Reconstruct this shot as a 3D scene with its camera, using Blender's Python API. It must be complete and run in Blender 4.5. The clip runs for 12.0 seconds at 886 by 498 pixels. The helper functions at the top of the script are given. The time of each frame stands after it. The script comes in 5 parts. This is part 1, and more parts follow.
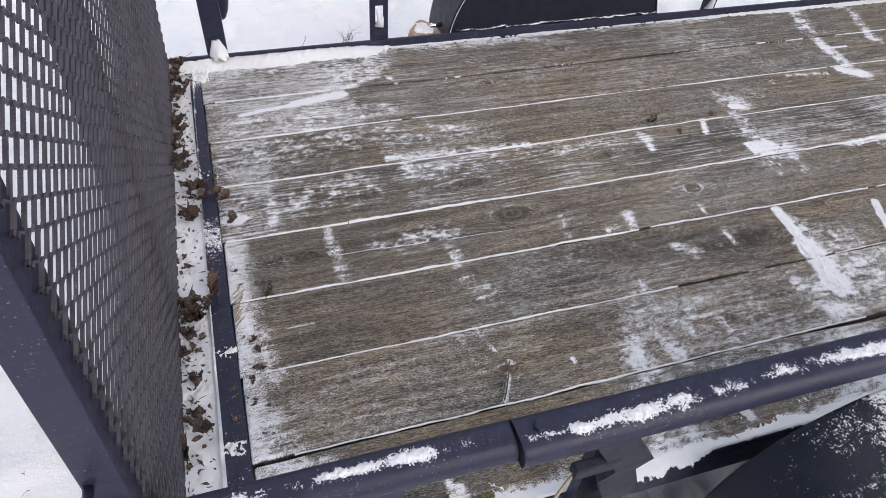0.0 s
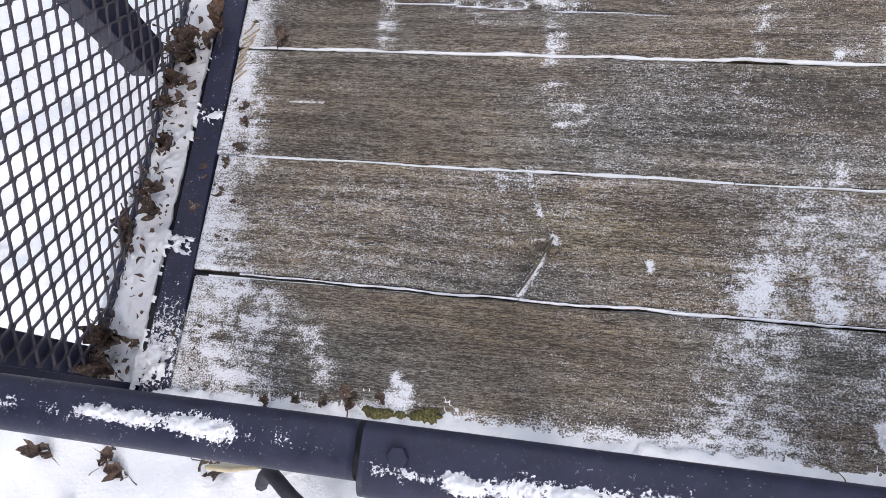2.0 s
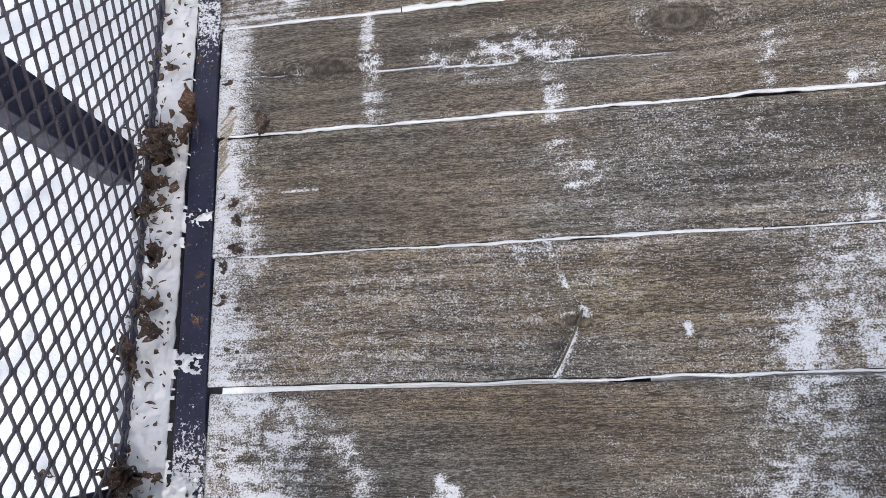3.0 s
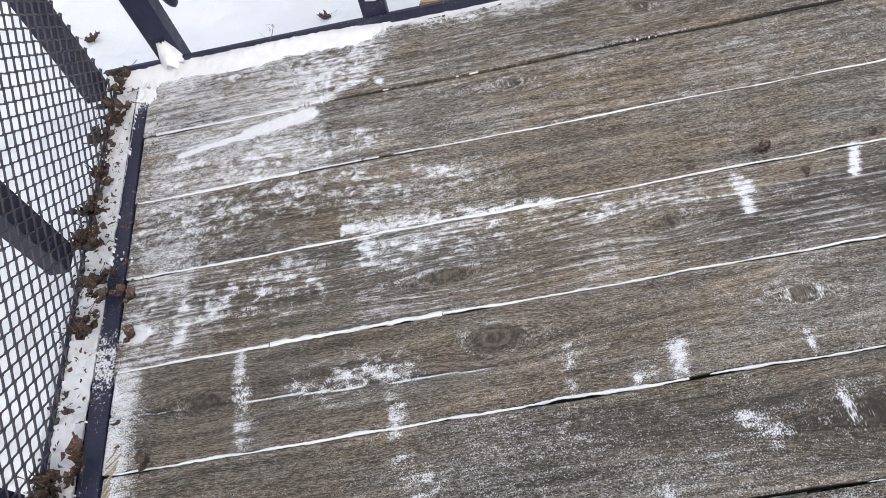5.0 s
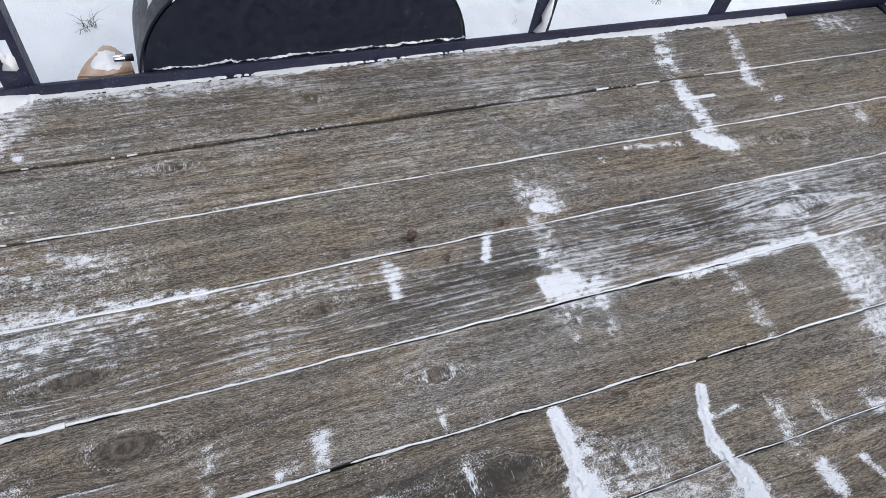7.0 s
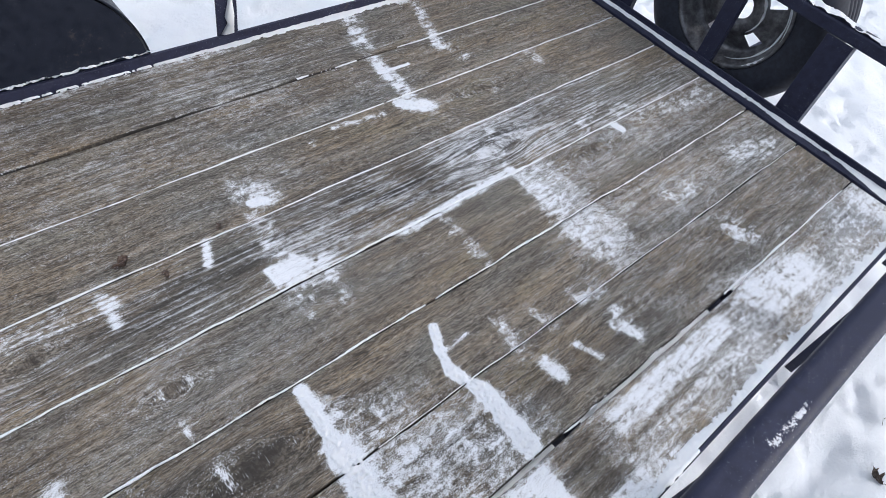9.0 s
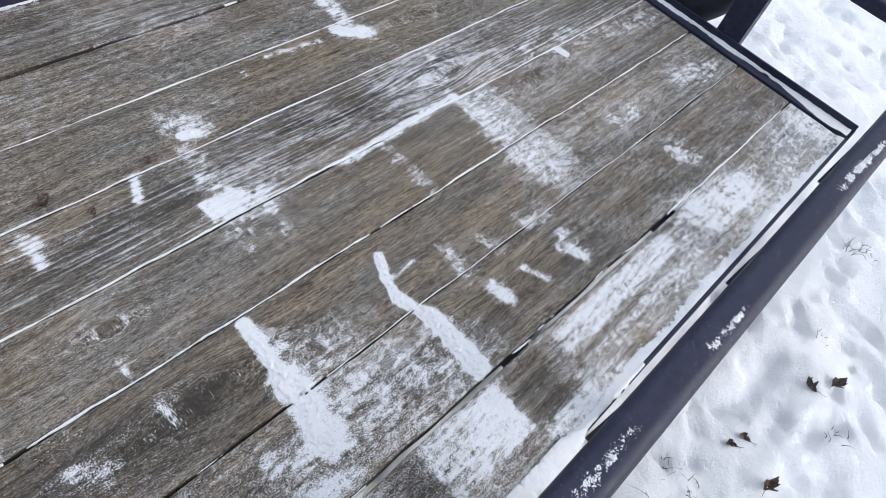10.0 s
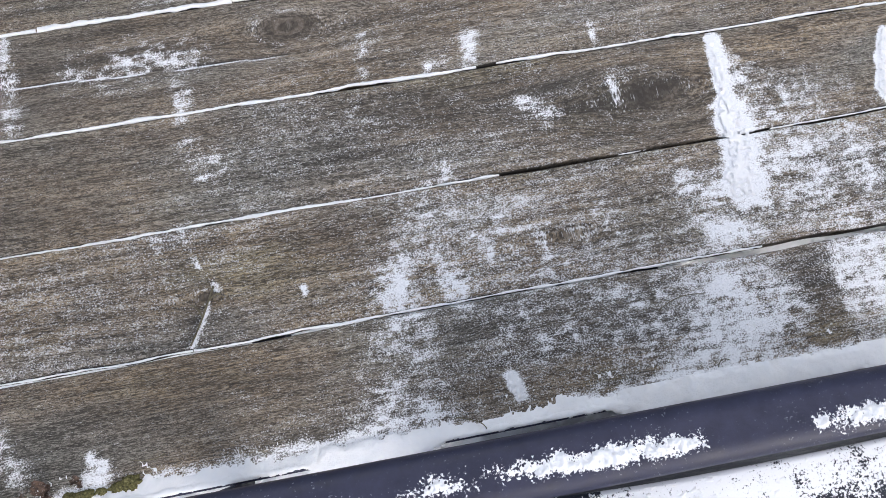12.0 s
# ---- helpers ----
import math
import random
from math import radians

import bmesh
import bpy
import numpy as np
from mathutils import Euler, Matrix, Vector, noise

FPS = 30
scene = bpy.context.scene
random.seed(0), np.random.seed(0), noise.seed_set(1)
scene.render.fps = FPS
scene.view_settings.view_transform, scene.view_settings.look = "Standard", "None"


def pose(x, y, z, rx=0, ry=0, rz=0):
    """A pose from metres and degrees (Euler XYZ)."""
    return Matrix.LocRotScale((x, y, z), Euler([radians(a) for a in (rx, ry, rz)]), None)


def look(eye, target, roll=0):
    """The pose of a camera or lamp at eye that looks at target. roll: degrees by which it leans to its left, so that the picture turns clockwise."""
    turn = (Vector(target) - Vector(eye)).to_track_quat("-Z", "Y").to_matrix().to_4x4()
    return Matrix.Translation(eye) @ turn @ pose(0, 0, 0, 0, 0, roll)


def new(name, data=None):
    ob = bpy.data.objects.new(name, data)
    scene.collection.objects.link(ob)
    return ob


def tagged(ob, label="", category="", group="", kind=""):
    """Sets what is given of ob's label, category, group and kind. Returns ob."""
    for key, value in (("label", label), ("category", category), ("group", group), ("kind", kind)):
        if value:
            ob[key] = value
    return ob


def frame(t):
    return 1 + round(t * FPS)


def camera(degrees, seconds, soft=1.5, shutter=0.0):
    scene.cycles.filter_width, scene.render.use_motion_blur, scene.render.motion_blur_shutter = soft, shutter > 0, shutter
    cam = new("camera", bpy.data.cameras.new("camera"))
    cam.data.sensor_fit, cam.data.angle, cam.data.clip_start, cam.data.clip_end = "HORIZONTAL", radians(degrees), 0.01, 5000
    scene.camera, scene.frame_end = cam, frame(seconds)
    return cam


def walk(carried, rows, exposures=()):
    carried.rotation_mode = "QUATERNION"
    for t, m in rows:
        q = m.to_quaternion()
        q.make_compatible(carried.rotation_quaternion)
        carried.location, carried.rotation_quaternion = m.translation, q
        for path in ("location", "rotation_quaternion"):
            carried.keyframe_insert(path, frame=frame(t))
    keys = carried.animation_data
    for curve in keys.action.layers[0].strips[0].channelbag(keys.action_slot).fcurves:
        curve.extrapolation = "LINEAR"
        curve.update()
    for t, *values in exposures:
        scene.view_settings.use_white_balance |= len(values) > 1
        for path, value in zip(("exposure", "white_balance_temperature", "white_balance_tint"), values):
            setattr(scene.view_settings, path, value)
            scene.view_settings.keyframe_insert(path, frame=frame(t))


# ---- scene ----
cam = camera(68.3, 12.0, soft=0.8)
PATH = [
    (0, (0.1225, -0.3891, 1.1222), (0.4860, 0.5806, 0.0370), 5.17),
    (0.5, (0.3310, -0.2987, 1.0472), (0.3718, 0.6300, -0.1301), 1.74),
    (1, (0.3661, -0.1704, 0.9809), (0.3230, 0.5725, -0.3215), -1.45),
    (1.5, (0.4329, -0.0196, 0.9436), (0.3104, 0.5974, -0.4181), -12.40),
    (2, (0.5369, 0.0069, 0.8832), (0.2941, 0.3977, -0.5445), -26.26),
    (2.5, (0.4932, 0.0946, 0.8642), (0.2422, 0.2881, -0.6019), -52.19),
    (3, (0.4770, 0.1564, 0.8777), (0.2756, 0.5076, -0.5667), -32.20),
    (3.5, (0.5562, 0.1973, 0.9114), (0.3369, 0.7857, -0.4508), -21.78),
    (3.7, (0.5800, 0.1610, 0.9130), (0.3558, 0.8597, -0.3953), -20.20),
    (5.3, (0.7443, 0.2522, 1.0663), (0.7347, 1.0593, -0.1980), -10.50),
    (5.5, (0.7663, 0.2474, 1.0595), (0.8448, 1.0796, -0.1860), -3.71),
    (6, (0.8050, 0.2457, 1.0500), (1.0486, 1.0978, -0.1602), 7.57),
    (6.5, (0.8793, 0.2064, 1.0499), (1.1703, 1.0744, -0.1383), 7.59),
    (7, (0.9185, 0.2382, 1.0722), (1.3733, 1.0181, -0.1257), 13.26),
    (7.2, (0.9725, 0.1996, 1.0408), (1.4467, 1.0211, -0.1211), 11.18),
    (8.8, (1.0496, 0.0986, 1.1179), (1.8097, 0.7228, -0.0145), 16.27),
    (9, (1.0655, 0.0820, 1.1228), (1.8586, 0.6641, -0.0095), 16.70),
    (9.5, (1.0851, 0.0629, 1.0976), (1.9379, 0.5469, -0.0375), 19.41),
    (10, (1.0749, 0.0465, 1.0799), (1.8892, 0.4816, -0.1024), 20.76),
    (10.5, (1.0387, 0.0113, 1.0473), (1.6628, 0.4216, -0.2535), 20.10),
    (11, (0.9381, 0.0405, 1.0058), (1.4501, 0.3394, -0.3721), 27.57),
    (11.5, (0.8571, -0.0052, 0.9504), (1.2282, 0.3591, -0.4566), 20.58),
    (12, (0.8219, 0.0452, 0.9745), (0.9211, 0.3831, -0.4836), 5.87),
]
walk(cam, [(t, look(eye, target, roll)) for t, eye, target, roll in PATH], exposures=[(0.0, 0.35, 6400, 14), (1.0, 0.53, 6350, 14), (2.0, 0.58, 6300, 15), (3.0, 0.6, 6350, 13), (3.5, 0.74, 6400, 12), (5.5, 0.52, 6400, 11), (6.5, 0.40, 6200, 10.5), (7.5, 0.41, 6120, 10), (9.0, 0.38, 6000, 10), (10.5, 0.36, 6050, 10), (11.0, 0.32, 6050, 10), (11.5, 0.44, 6050, 10), (12.0, 0.66, 6250, 12)])

# ---- light ----
world = bpy.data.worlds.new("overcast_sky")
scene.world = world
world.use_nodes = True
wn, wl = world.node_tree.nodes, world.node_tree.links
sky = wn.new("ShaderNodeTexSky")
sky.sky_type = "NISHITA"
sky.sun_disc = False
sky.sun_elevation, sky.sun_rotation = radians(38), radians(150)
sky.air_density, sky.dust_density = 1.0, 4.0
pale = wn.new("ShaderNodeHueSaturation")
pale.inputs["Saturation"].default_value = 0.55
wl.new(sky.outputs["Color"], pale.inputs["Color"])
wl.new(pale.outputs["Color"], wn["Background"].inputs["Color"])
wn["Background"].inputs["Strength"].default_value = 0.135
sun = new("sun", bpy.data.lights.new("sun", "SUN"))
sun.data.energy, sun.data.angle, sun.data.color = 0.9, radians(60), (1, 0.98, 0.95)
sun.matrix_world = look((0, 0, 5), (0.6, -1.04, 5 - 0.94 * 2))


# ---- materials ----
def material(name, rough=0.7, metal=0.0):
    m = bpy.data.materials.new(name)
    m.use_nodes = True
    b = m.node_tree.nodes["Principled BSDF"]
    b.inputs["Roughness"].default_value = rough
    b.inputs["Metallic"].default_value = metal
    return m, m.node_tree.nodes, m.node_tree.links, b


def noise_node(n, l, vec, scale, detail=3.0, rough=0.55):
    t = n.new("ShaderNodeTexNoise")
    t.inputs["Scale"].default_value = scale
    t.inputs["Detail"].default_value = detail
    t.inputs["Roughness"].default_value = rough
    if vec is not None:
        l.new(vec, t.inputs["Vector"])
    return t.outputs["Fac"]


def ramp_node(n, l, fac, stops):
    r = n.new("ShaderNodeValToRGB")
    e = r.color_ramp.elements
    e[0].position, e[0].color = stops[0][0], (*stops[0][1], 1)
    e[1].position, e[1].color = stops[-1][0], (*stops[-1][1], 1)
    for p, c in stops[1:-1]:
        e.new(p).color = (*c, 1)
    l.new(fac, r.inputs["Fac"])
    return r.outputs["Color"]


def mix_node(n, l, fac, a, b, blend="MIX"):
    x = n.new("ShaderNodeMix")
    x.data_type, x.blend_type = "RGBA", blend
    for s, v in ((x.inputs["Factor"], fac), (x.inputs["A"], a), (x.inputs["B"], b)):
        if isinstance(v, (int, float)):
            s.default_value = v
        elif isinstance(v, tuple):
            s.default_value = (*v, 1)
        else:
            l.new(v, s)
    return x.outputs["Result"]


def math_node(n, l, op, a, b=0.0, c=0.0):
    x = n.new("ShaderNodeMath")
    x.operation = op
    for s, v in zip(x.inputs, (a, b, c)):
        if isinstance(v, (int, float)):
            s.default_value = v
        else:
            l.new(v, s)
    return x.outputs[0]


def range_node(n, l, v, a, b, c=0.0, d=1.0):
    x = n.new("ShaderNodeMapRange")
    x.interpolation_type = "SMOOTHSTEP"
    l.new(v, x.inputs["Value"])
    for k, s in zip(("From Min", "From Max", "To Min", "To Max"), (a, b, c, d)):
        if isinstance(s, (int, float)):
            x.inputs[k].default_value = s
        else:
            l.new(s, x.inputs[k])
    return x.outputs["Result"]


def bump_node(n, l, h, b, strength, dist):
    x = n.new("ShaderNodeBump")
    x.inputs["Strength"].default_value = strength
    x.inputs["Distance"].default_value = dist
    l.new(h, x.inputs["Height"])
    l.new(x.outputs["Normal"], b.inputs["Normal"])


def weathered_wood():
    m, n, l, b = material("weathered_wood", 0.85)
    pos = n.new("ShaderNodeNewGeometry").outputs["Position"]
    info = n.new("ShaderNodeObjectInfo")

    def field(name):
        a = n.new("ShaderNodeAttribute")
        a.attribute_name = name
        return a.outputs["Fac"]
    frost, knot, warp, stain_shade, lines = field("frost"), field("knot"), field("warp"), field("stain_shade"), field("lines")
    sep = n.new("ShaderNodeSeparateXYZ")
    l.new(pos, sep.inputs[0])
    shift = math_node(n, l, "MULTIPLY", info.outputs["Random"], 37.0)
    yy = math_node(n, l, "ADD", sep.outputs["Y"], warp)

    def coords(sx, sy):
        c = n.new("ShaderNodeCombineXYZ")
        l.new(math_node(n, l, "MULTIPLY_ADD", sep.outputs["X"], sx, shift), c.inputs[0])
        l.new(math_node(n, l, "MULTIPLY", yy, sy), c.inputs[1])
        l.new(shift, c.inputs[2])
        return c.outputs[0]
    grain = noise_node(n, l, coords(26, 310), 1.0, 4.0, 0.72)
    broad = noise_node(n, l, coords(3.2, 46), 1.0, 4.0, 0.6)
    tone = noise_node(n, l, coords(2.4, 7), 1.0, 5.0, 0.62)
    hue = noise_node(n, l, coords(3.0, 8), 1.0, 3.0, 0.55)
    hair = noise_node(n, l, coords(110, 560), 1.0, 2.0, 0.7)
    pits = noise_node(n, l, coords(420, 680), 1.0, 2.0, 0.7)
    g = math_node(n, l, "ADD", math_node(n, l, "MULTIPLY", grain, 0.72), math_node(n, l, "MULTIPLY", broad, 0.28))
    col = ramp_node(n, l, g, [(0.34, (0.022, 0.018, 0.014)), (0.44, (0.078, 0.066, 0.053)), (0.53, (0.166, 0.144, 0.118)), (0.64, (0.33, 0.295, 0.25))])
    streak = noise_node(n, l, coords(3.6, 84), 1.0, 3.0, 0.55)
    col = mix_node(n, l, range_node(n, l, streak, 0.46, 0.33, 0.0, 0.5), col, (0.030, 0.026, 0.021))
    col = mix_node(n, l, range_node(n, l, streak, 0.55, 0.68, 0.0, 0.42), col, (0.33, 0.30, 0.26))
    tint = ramp_node(n, l, tone, [(0.32, (0.58, 0.59, 0.58)), (0.43, (0.92, 0.91, 0.88)), (0.52, (1.10, 1.02, 0.91)), (0.60, (1.16, 1.06, 0.90)), (0.70, (0.74, 0.66, 0.57))])
    col = mix_node(n, l, 1.0, col, tint, "MULTIPLY")
    cast = ramp_node(n, l, hue, [(0.36, (0.90, 1.0, 1.08)), (0.50, (1.0, 1.0, 1.0)), (0.62, (1.08, 1.01, 0.88)), (0.72, (1.03, 1.04, 0.84))])
    col = mix_node(n, l, 1.0, col, cast, "MULTIPLY")
    col = mix_node(n, l, range_node(n, l, hair, 0.48, 0.62, 0.0, 0.75), col, mix_node(n, l, 0.6, col, (0.40, 0.375, 0.335)), "MIX")
    col = mix_node(n, l, range_node(n, l, hair, 0.47, 0.36, 0.0, 0.75), col, (0.030, 0.026, 0.021))
    col = mix_node(n, l, range_node(n, l, pits, 0.49, 0.38, 0.0, 0.85), col, (0.026, 0.022, 0.019))
    # knots: rings about a dark heart
    rings = math_node(n, l, "SINE", math_node(n, l, "MULTIPLY_ADD", knot, 10.0, math_node(n, l, "MULTIPLY_ADD", broad, 9.0, math_node(n, l, "MULTIPLY", grain, 5.0))))
    kcol = mix_node(n, l, range_node(n, l, rings, -0.5, 0.8), (0.036, 0.028, 0.021), (0.105, 0.086, 0.067))
    kcol = mix_node(n, l, range_node(n, l, grain, 0.35, 0.65, 0.35, 0.0), kcol, (0.02, 0.016, 0.012))
    col = mix_node(n, l, range_node(n, l, knot, 0.06, 0.5, 0.0, 0.68), col, kcol)
    # stains of the wood, plus gap and split shade painted near black
    col = mix_node(n, l, math_node(n, l, "MULTIPLY", stain_shade, range_node(n, l, broad, 0.35, 0.6, 0.98, 0.5)), col, (0.026, 0.023, 0.020))
    # drying checks: dark hairlines that open along the grain
    crack = math_node(n, l, "ABSOLUTE", math_node(n, l, "SUBTRACT", noise_node(n, l, coords(2.2, 30), 1.0, 2.0, 0.5), 0.5))
    check = math_node(n, l, "MULTIPLY", range_node(n, l, crack, 0.010, 0.0), range_node(n, l, hue, 0.50, 0.58))
    col = mix_node(n, l, math_node(n, l, "MULTIPLY", check, 0.8), col, (0.018, 0.015, 0.012))
    # frost: fine crystals, thicker on the raised grain, over a thin veil of powder
    speck = noise_node(n, l, coords(400, 440), 1.0, 3.0, 0.68)
    clump = noise_node(n, l, coords(55, 100), 1.0, 3.0, 0.6)
    line = noise_node(n, l, coords(36, 420), 1.0, 3.0, 0.7)
    s = math_node(n, l, "ADD", math_node(n, l, "MULTIPLY", speck, 0.55), math_node(n, l, "MULTIPLY", clump, 0.19))
    s = math_node(n, l, "ADD", s, math_node(n, l, "MULTIPLY", math_node(n, l, "MULTIPLY_ADD", streak, 0.45, math_node(n, l, "MULTIPLY", line, 0.55)), 0.26))
    ridge = noise_node(n, l, coords(6.5, 170), 1.0, 3.0, 0.6)
    furrow = math_node(n, l, "ADD", math_node(n, l, "MULTIPLY", ridge, 0.5), math_node(n, l, "MULTIPLY_ADD", speck, 0.34, math_node(n, l, "MULTIPLY", clump, 0.16)))
    s = math_node(n, l, "ADD", math_node(n, l, "MULTIPLY", s, math_node(n, l, "SUBTRACT", 1.0, lines)), math_node(n, l, "MULTIPLY", furrow, lines))
    lim = math_node(n, l, "MULTIPLY_ADD", frost, -0.235, 0.632)
    cover = range_node(n, l, s, math_node(n, l, "SUBTRACT", lim, 0.04), math_node(n, l, "ADD", lim, 0.055))
    cover = math_node(n, l, "MULTIPLY", cover, range_node(n, l, frost, 0.0, 0.9, 0.40, 0.95))
    veil = range_node(n, l, math_node(n, l, "MULTIPLY_ADD", clump, 0.45, frost), 0.62, 1.7, 0.0, 0.85)
    white = ramp_node(n, l, speck, [(0.3, (0.62, 0.65, 0.70)), (0.7, (0.86, 0.88, 0.91))])
    col = mix_node(n, l, veil, col, white)
    col = mix_node(n, l, cover, col, white)
    l.new(col, b.inputs["Base Color"])
    h = math_node(n, l, "ADD", math_node(n, l, "MULTIPLY", g, 0.7), math_node(n, l, "MULTIPLY", cover, 0.6))
    bump_node(n, l, h, b, 0.35, 0.003)
    return m


def painted_steel(name, dark, light, frost=0.06):
    m, n, l, b = material(name, 0.5)
    b.inputs["Specular IOR Level"].default_value = 0.35
    pos = n.new("ShaderNodeNewGeometry").outputs["Position"]
    big = noise_node(n, l, pos, 7, 4)
    mid = noise_node(n, l, pos, 45, 4, 0.65)
    fine = noise_node(n, l, pos, 260, 3, 0.7)
    col = ramp_node(n, l, mid, [(0.3, dark), (0.7, light)])
    worn = math_node(n, l, "MULTIPLY", range_node(n, l, big, 0.56, 0.7), range_node(n, l, mid, 0.55, 0.68))
    col = mix_node(n, l, math_node(n, l, "MULTIPLY", worn, 0.5), col, (0.085, 0.07, 0.06))
    rime = math_node(n, l, "MULTIPLY", range_node(n, l, fine, 0.62, 0.74), range_node(n, l, big, 0.4, 0.62, 0.1, 1.0))
    col = mix_node(n, l, math_node(n, l, "MULTIPLY", rime, frost * 8), col, (0.62, 0.65, 0.7))
    # powder snow, where the part carries some
    field = n.new("ShaderNodeAttribute")
    field.attribute_name = "frost"
    grit = noise_node(n, l, pos, 330, 3, 0.65)
    lump = noise_node(n, l, pos, 95, 3, 0.6)
    s = math_node(n, l, "ADD", math_node(n, l, "MULTIPLY", grit, 0.62), math_node(n, l, "MULTIPLY", lump, 0.38))
    lim = math_node(n, l, "MULTIPLY_ADD", field.outputs["Fac"], -0.33, 0.72)
    dust = range_node(n, l, s, math_node(n, l, "SUBTRACT", lim, 0.03), math_node(n, l, "ADD", lim, 0.03))
    col = mix_node(n, l, dust, col, (0.74, 0.76, 0.80))
    l.new(col, b.inputs["Base Color"])
    l.new(math_node(n, l, "MAXIMUM", range_node(n, l, mid, 0.3, 0.7, 0.38, 0.6), math_node(n, l, "MULTIPLY", dust, 0.85)), b.inputs["Roughness"])
    bump_node(n, l, math_node(n, l, "MULTIPLY_ADD", dust, 1.2, math_node(n, l, "MULTIPLY", fine, 0.3)), b, 0.5, 0.002)
    return m


def snow_material(name="snow", grey=1.0):
    m, n, l, b = material(name, 0.8)
    pos = n.new("ShaderNodeNewGeometry").outputs["Position"]
    fine = noise_node(n, l, pos, 420, 3, 0.7)
    mid = noise_node(n, l, pos, 40, 4, 0.6)
    col = ramp_node(n, l, mid, [(0.3, (0.82 * grey, 0.85 * grey, 0.89 * grey)), (0.7, (0.9 * grey, 0.915 * grey, 0.935 * grey))])
    l.new(col, b.inputs["Base Color"])
    b.inputs["Subsurface Weight"].default_value = 0.12
    b.inputs["Subsurface Radius"].default_value = (0.01, 0.012, 0.015)
    bump_node(n, l, math_node(n, l, "MULTIPLY_ADD", mid, 1.5, fine), b, 0.35, 0.003)
    return m


def ground_material():
    m, n, l, b = material("ground_snow", 0.85)
    pos = n.new("ShaderNodeNewGeometry").outputs["Position"]
    big = noise_node(n, l, pos, 2.2, 5)
    mid = noise_node(n, l, pos, 17, 5, 0.62)
    fine = noise_node(n, l, pos, 120, 4, 0.7)
    col = ramp_node(n, l, big, [(0.3, (0.80, 0.83, 0.87)), (0.7, (0.9, 0.915, 0.935))])
    bare = math_node(n, l, "MULTIPLY", range_node(n, l, mid, 0.66, 0.74), range_node(n, l, fine, 0.52, 0.64))
    col = mix_node(n, l, math_node(n, l, "MULTIPLY", bare, 0.55), col, (0.16, 0.15, 0.11))
    l.new(col, b.inputs["Base Color"])
    bump_node(n, l, math_node(n, l, "MULTIPLY_ADD", mid, 3.0, fine), b, 0.5, 0.012)
    return m


def simple(name, stops, scale, rough=0.6, metal=0.0, bump=0.2, dist=0.001):
    m, n, l, b = material(name, rough, metal)
    pos = n.new("ShaderNodeNewGeometry").outputs["Position"]
    f = noise_node(n, l, pos, scale, 4, 0.65)
    l.new(ramp_node(n, l, f, stops), b.inputs["Base Color"])
    bump_node(n, l, f, b, bump, dist)
    return m


def leaf_material():
    m, n, l, b = material("dead_leaf", 0.75)
    pos = n.new("ShaderNodeNewGeometry").outputs["Position"]
    info = n.new("ShaderNodeObjectInfo")
    f = noise_node(n, l, pos, 190, 4, 0.68)
    a = ramp_node(n, l, f, [(0.3, (0.022, 0.013, 0.009)), (0.52, (0.078, 0.044, 0.030)), (0.72, (0.20, 0.125, 0.088))])
    c = ramp_node(n, l, f, [(0.3, (0.024, 0.018, 0.014)), (0.52, (0.068, 0.049, 0.038)), (0.72, (0.18, 0.135, 0.105))])
    col = mix_node(n, l, info.outputs["Random"], a, c)
    rime = noise_node(n, l, pos, 330, 3, 0.7)
    col = mix_node(n, l, range_node(n, l, rime, 0.60, 0.70, 0.0, 0.75), col, (0.68, 0.70, 0.74))
    l.new(col, b.inputs["Base Color"])
    bump_node(n, l, f, b, 0.7, 0.003)
    return m


WOOD = weathered_wood()
STEEL = painted_steel("black_painted_steel", (0.011, 0.013, 0.032), (0.026, 0.029, 0.060))
FENDER_PAINT = painted_steel("fender_paint", (0.005, 0.008, 0.017), (0.012, 0.016, 0.030), 0.006)
MESH_PAINT = painted_steel("mesh_paint", (0.040, 0.039, 0.052), (0.085, 0.080, 0.096), 0.04)
SNOW = snow_material("snow", 0.87)
GROUND = ground_material()
LEAF = leaf_material()
RUBBER = simple("rubber", [(0.3, (0.010, 0.012, 0.020)), (0.7, (0.024, 0.028, 0.044))], 60, 0.75)
RIM = simple("rim_metal", [(0.3, (0.05, 0.048, 0.05)), (0.5, (0.13, 0.13, 0.14)), (0.75, (0.30, 0.30, 0.31))], 30, 0.45, 0.5)
CHROME = simple("chrome", [(0.3, (0.7, 0.7, 0.72)), (0.7, (0.85, 0.85, 0.86))], 20, 0.12, 1.0, 0.02)
AMBER = simple("amber_lens", [(0.3, (0.28, 0.17, 0.10)), (0.7, (0.48, 0.38, 0.31))], 30, 0.25)
RED = simple("red_lens", [(0.3, (0.26, 0.012, 0.018)), (0.7, (0.42, 0.03, 0.035))], 30, 0.25)
REFLECTOR = simple("lamp_glass", [(0.3, (0.20, 0.21, 0.2)), (0.6, (0.6, 0.62, 0.58)), (0.75, (0.8, 0.8, 0.78))], 55, 0.2, 0.5)
MOSS = simple("moss", [(0.32, (0.028, 0.026, 0.010)), (0.5, (0.105, 0.098, 0.032)), (0.68, (0.24, 0.225, 0.10))], 300, 0.95, 0, 0.9, 0.004)
STRAW = simple("straw", [(0.3, (0.25, 0.19, 0.12)), (0.7, (0.42, 0.35, 0.25))], 80, 0.9)
DRY_GRASS = simple("dry_grass", [(0.3, (0.06, 0.055, 0.035)), (0.7, (0.17, 0.15, 0.1))], 60, 0.9)
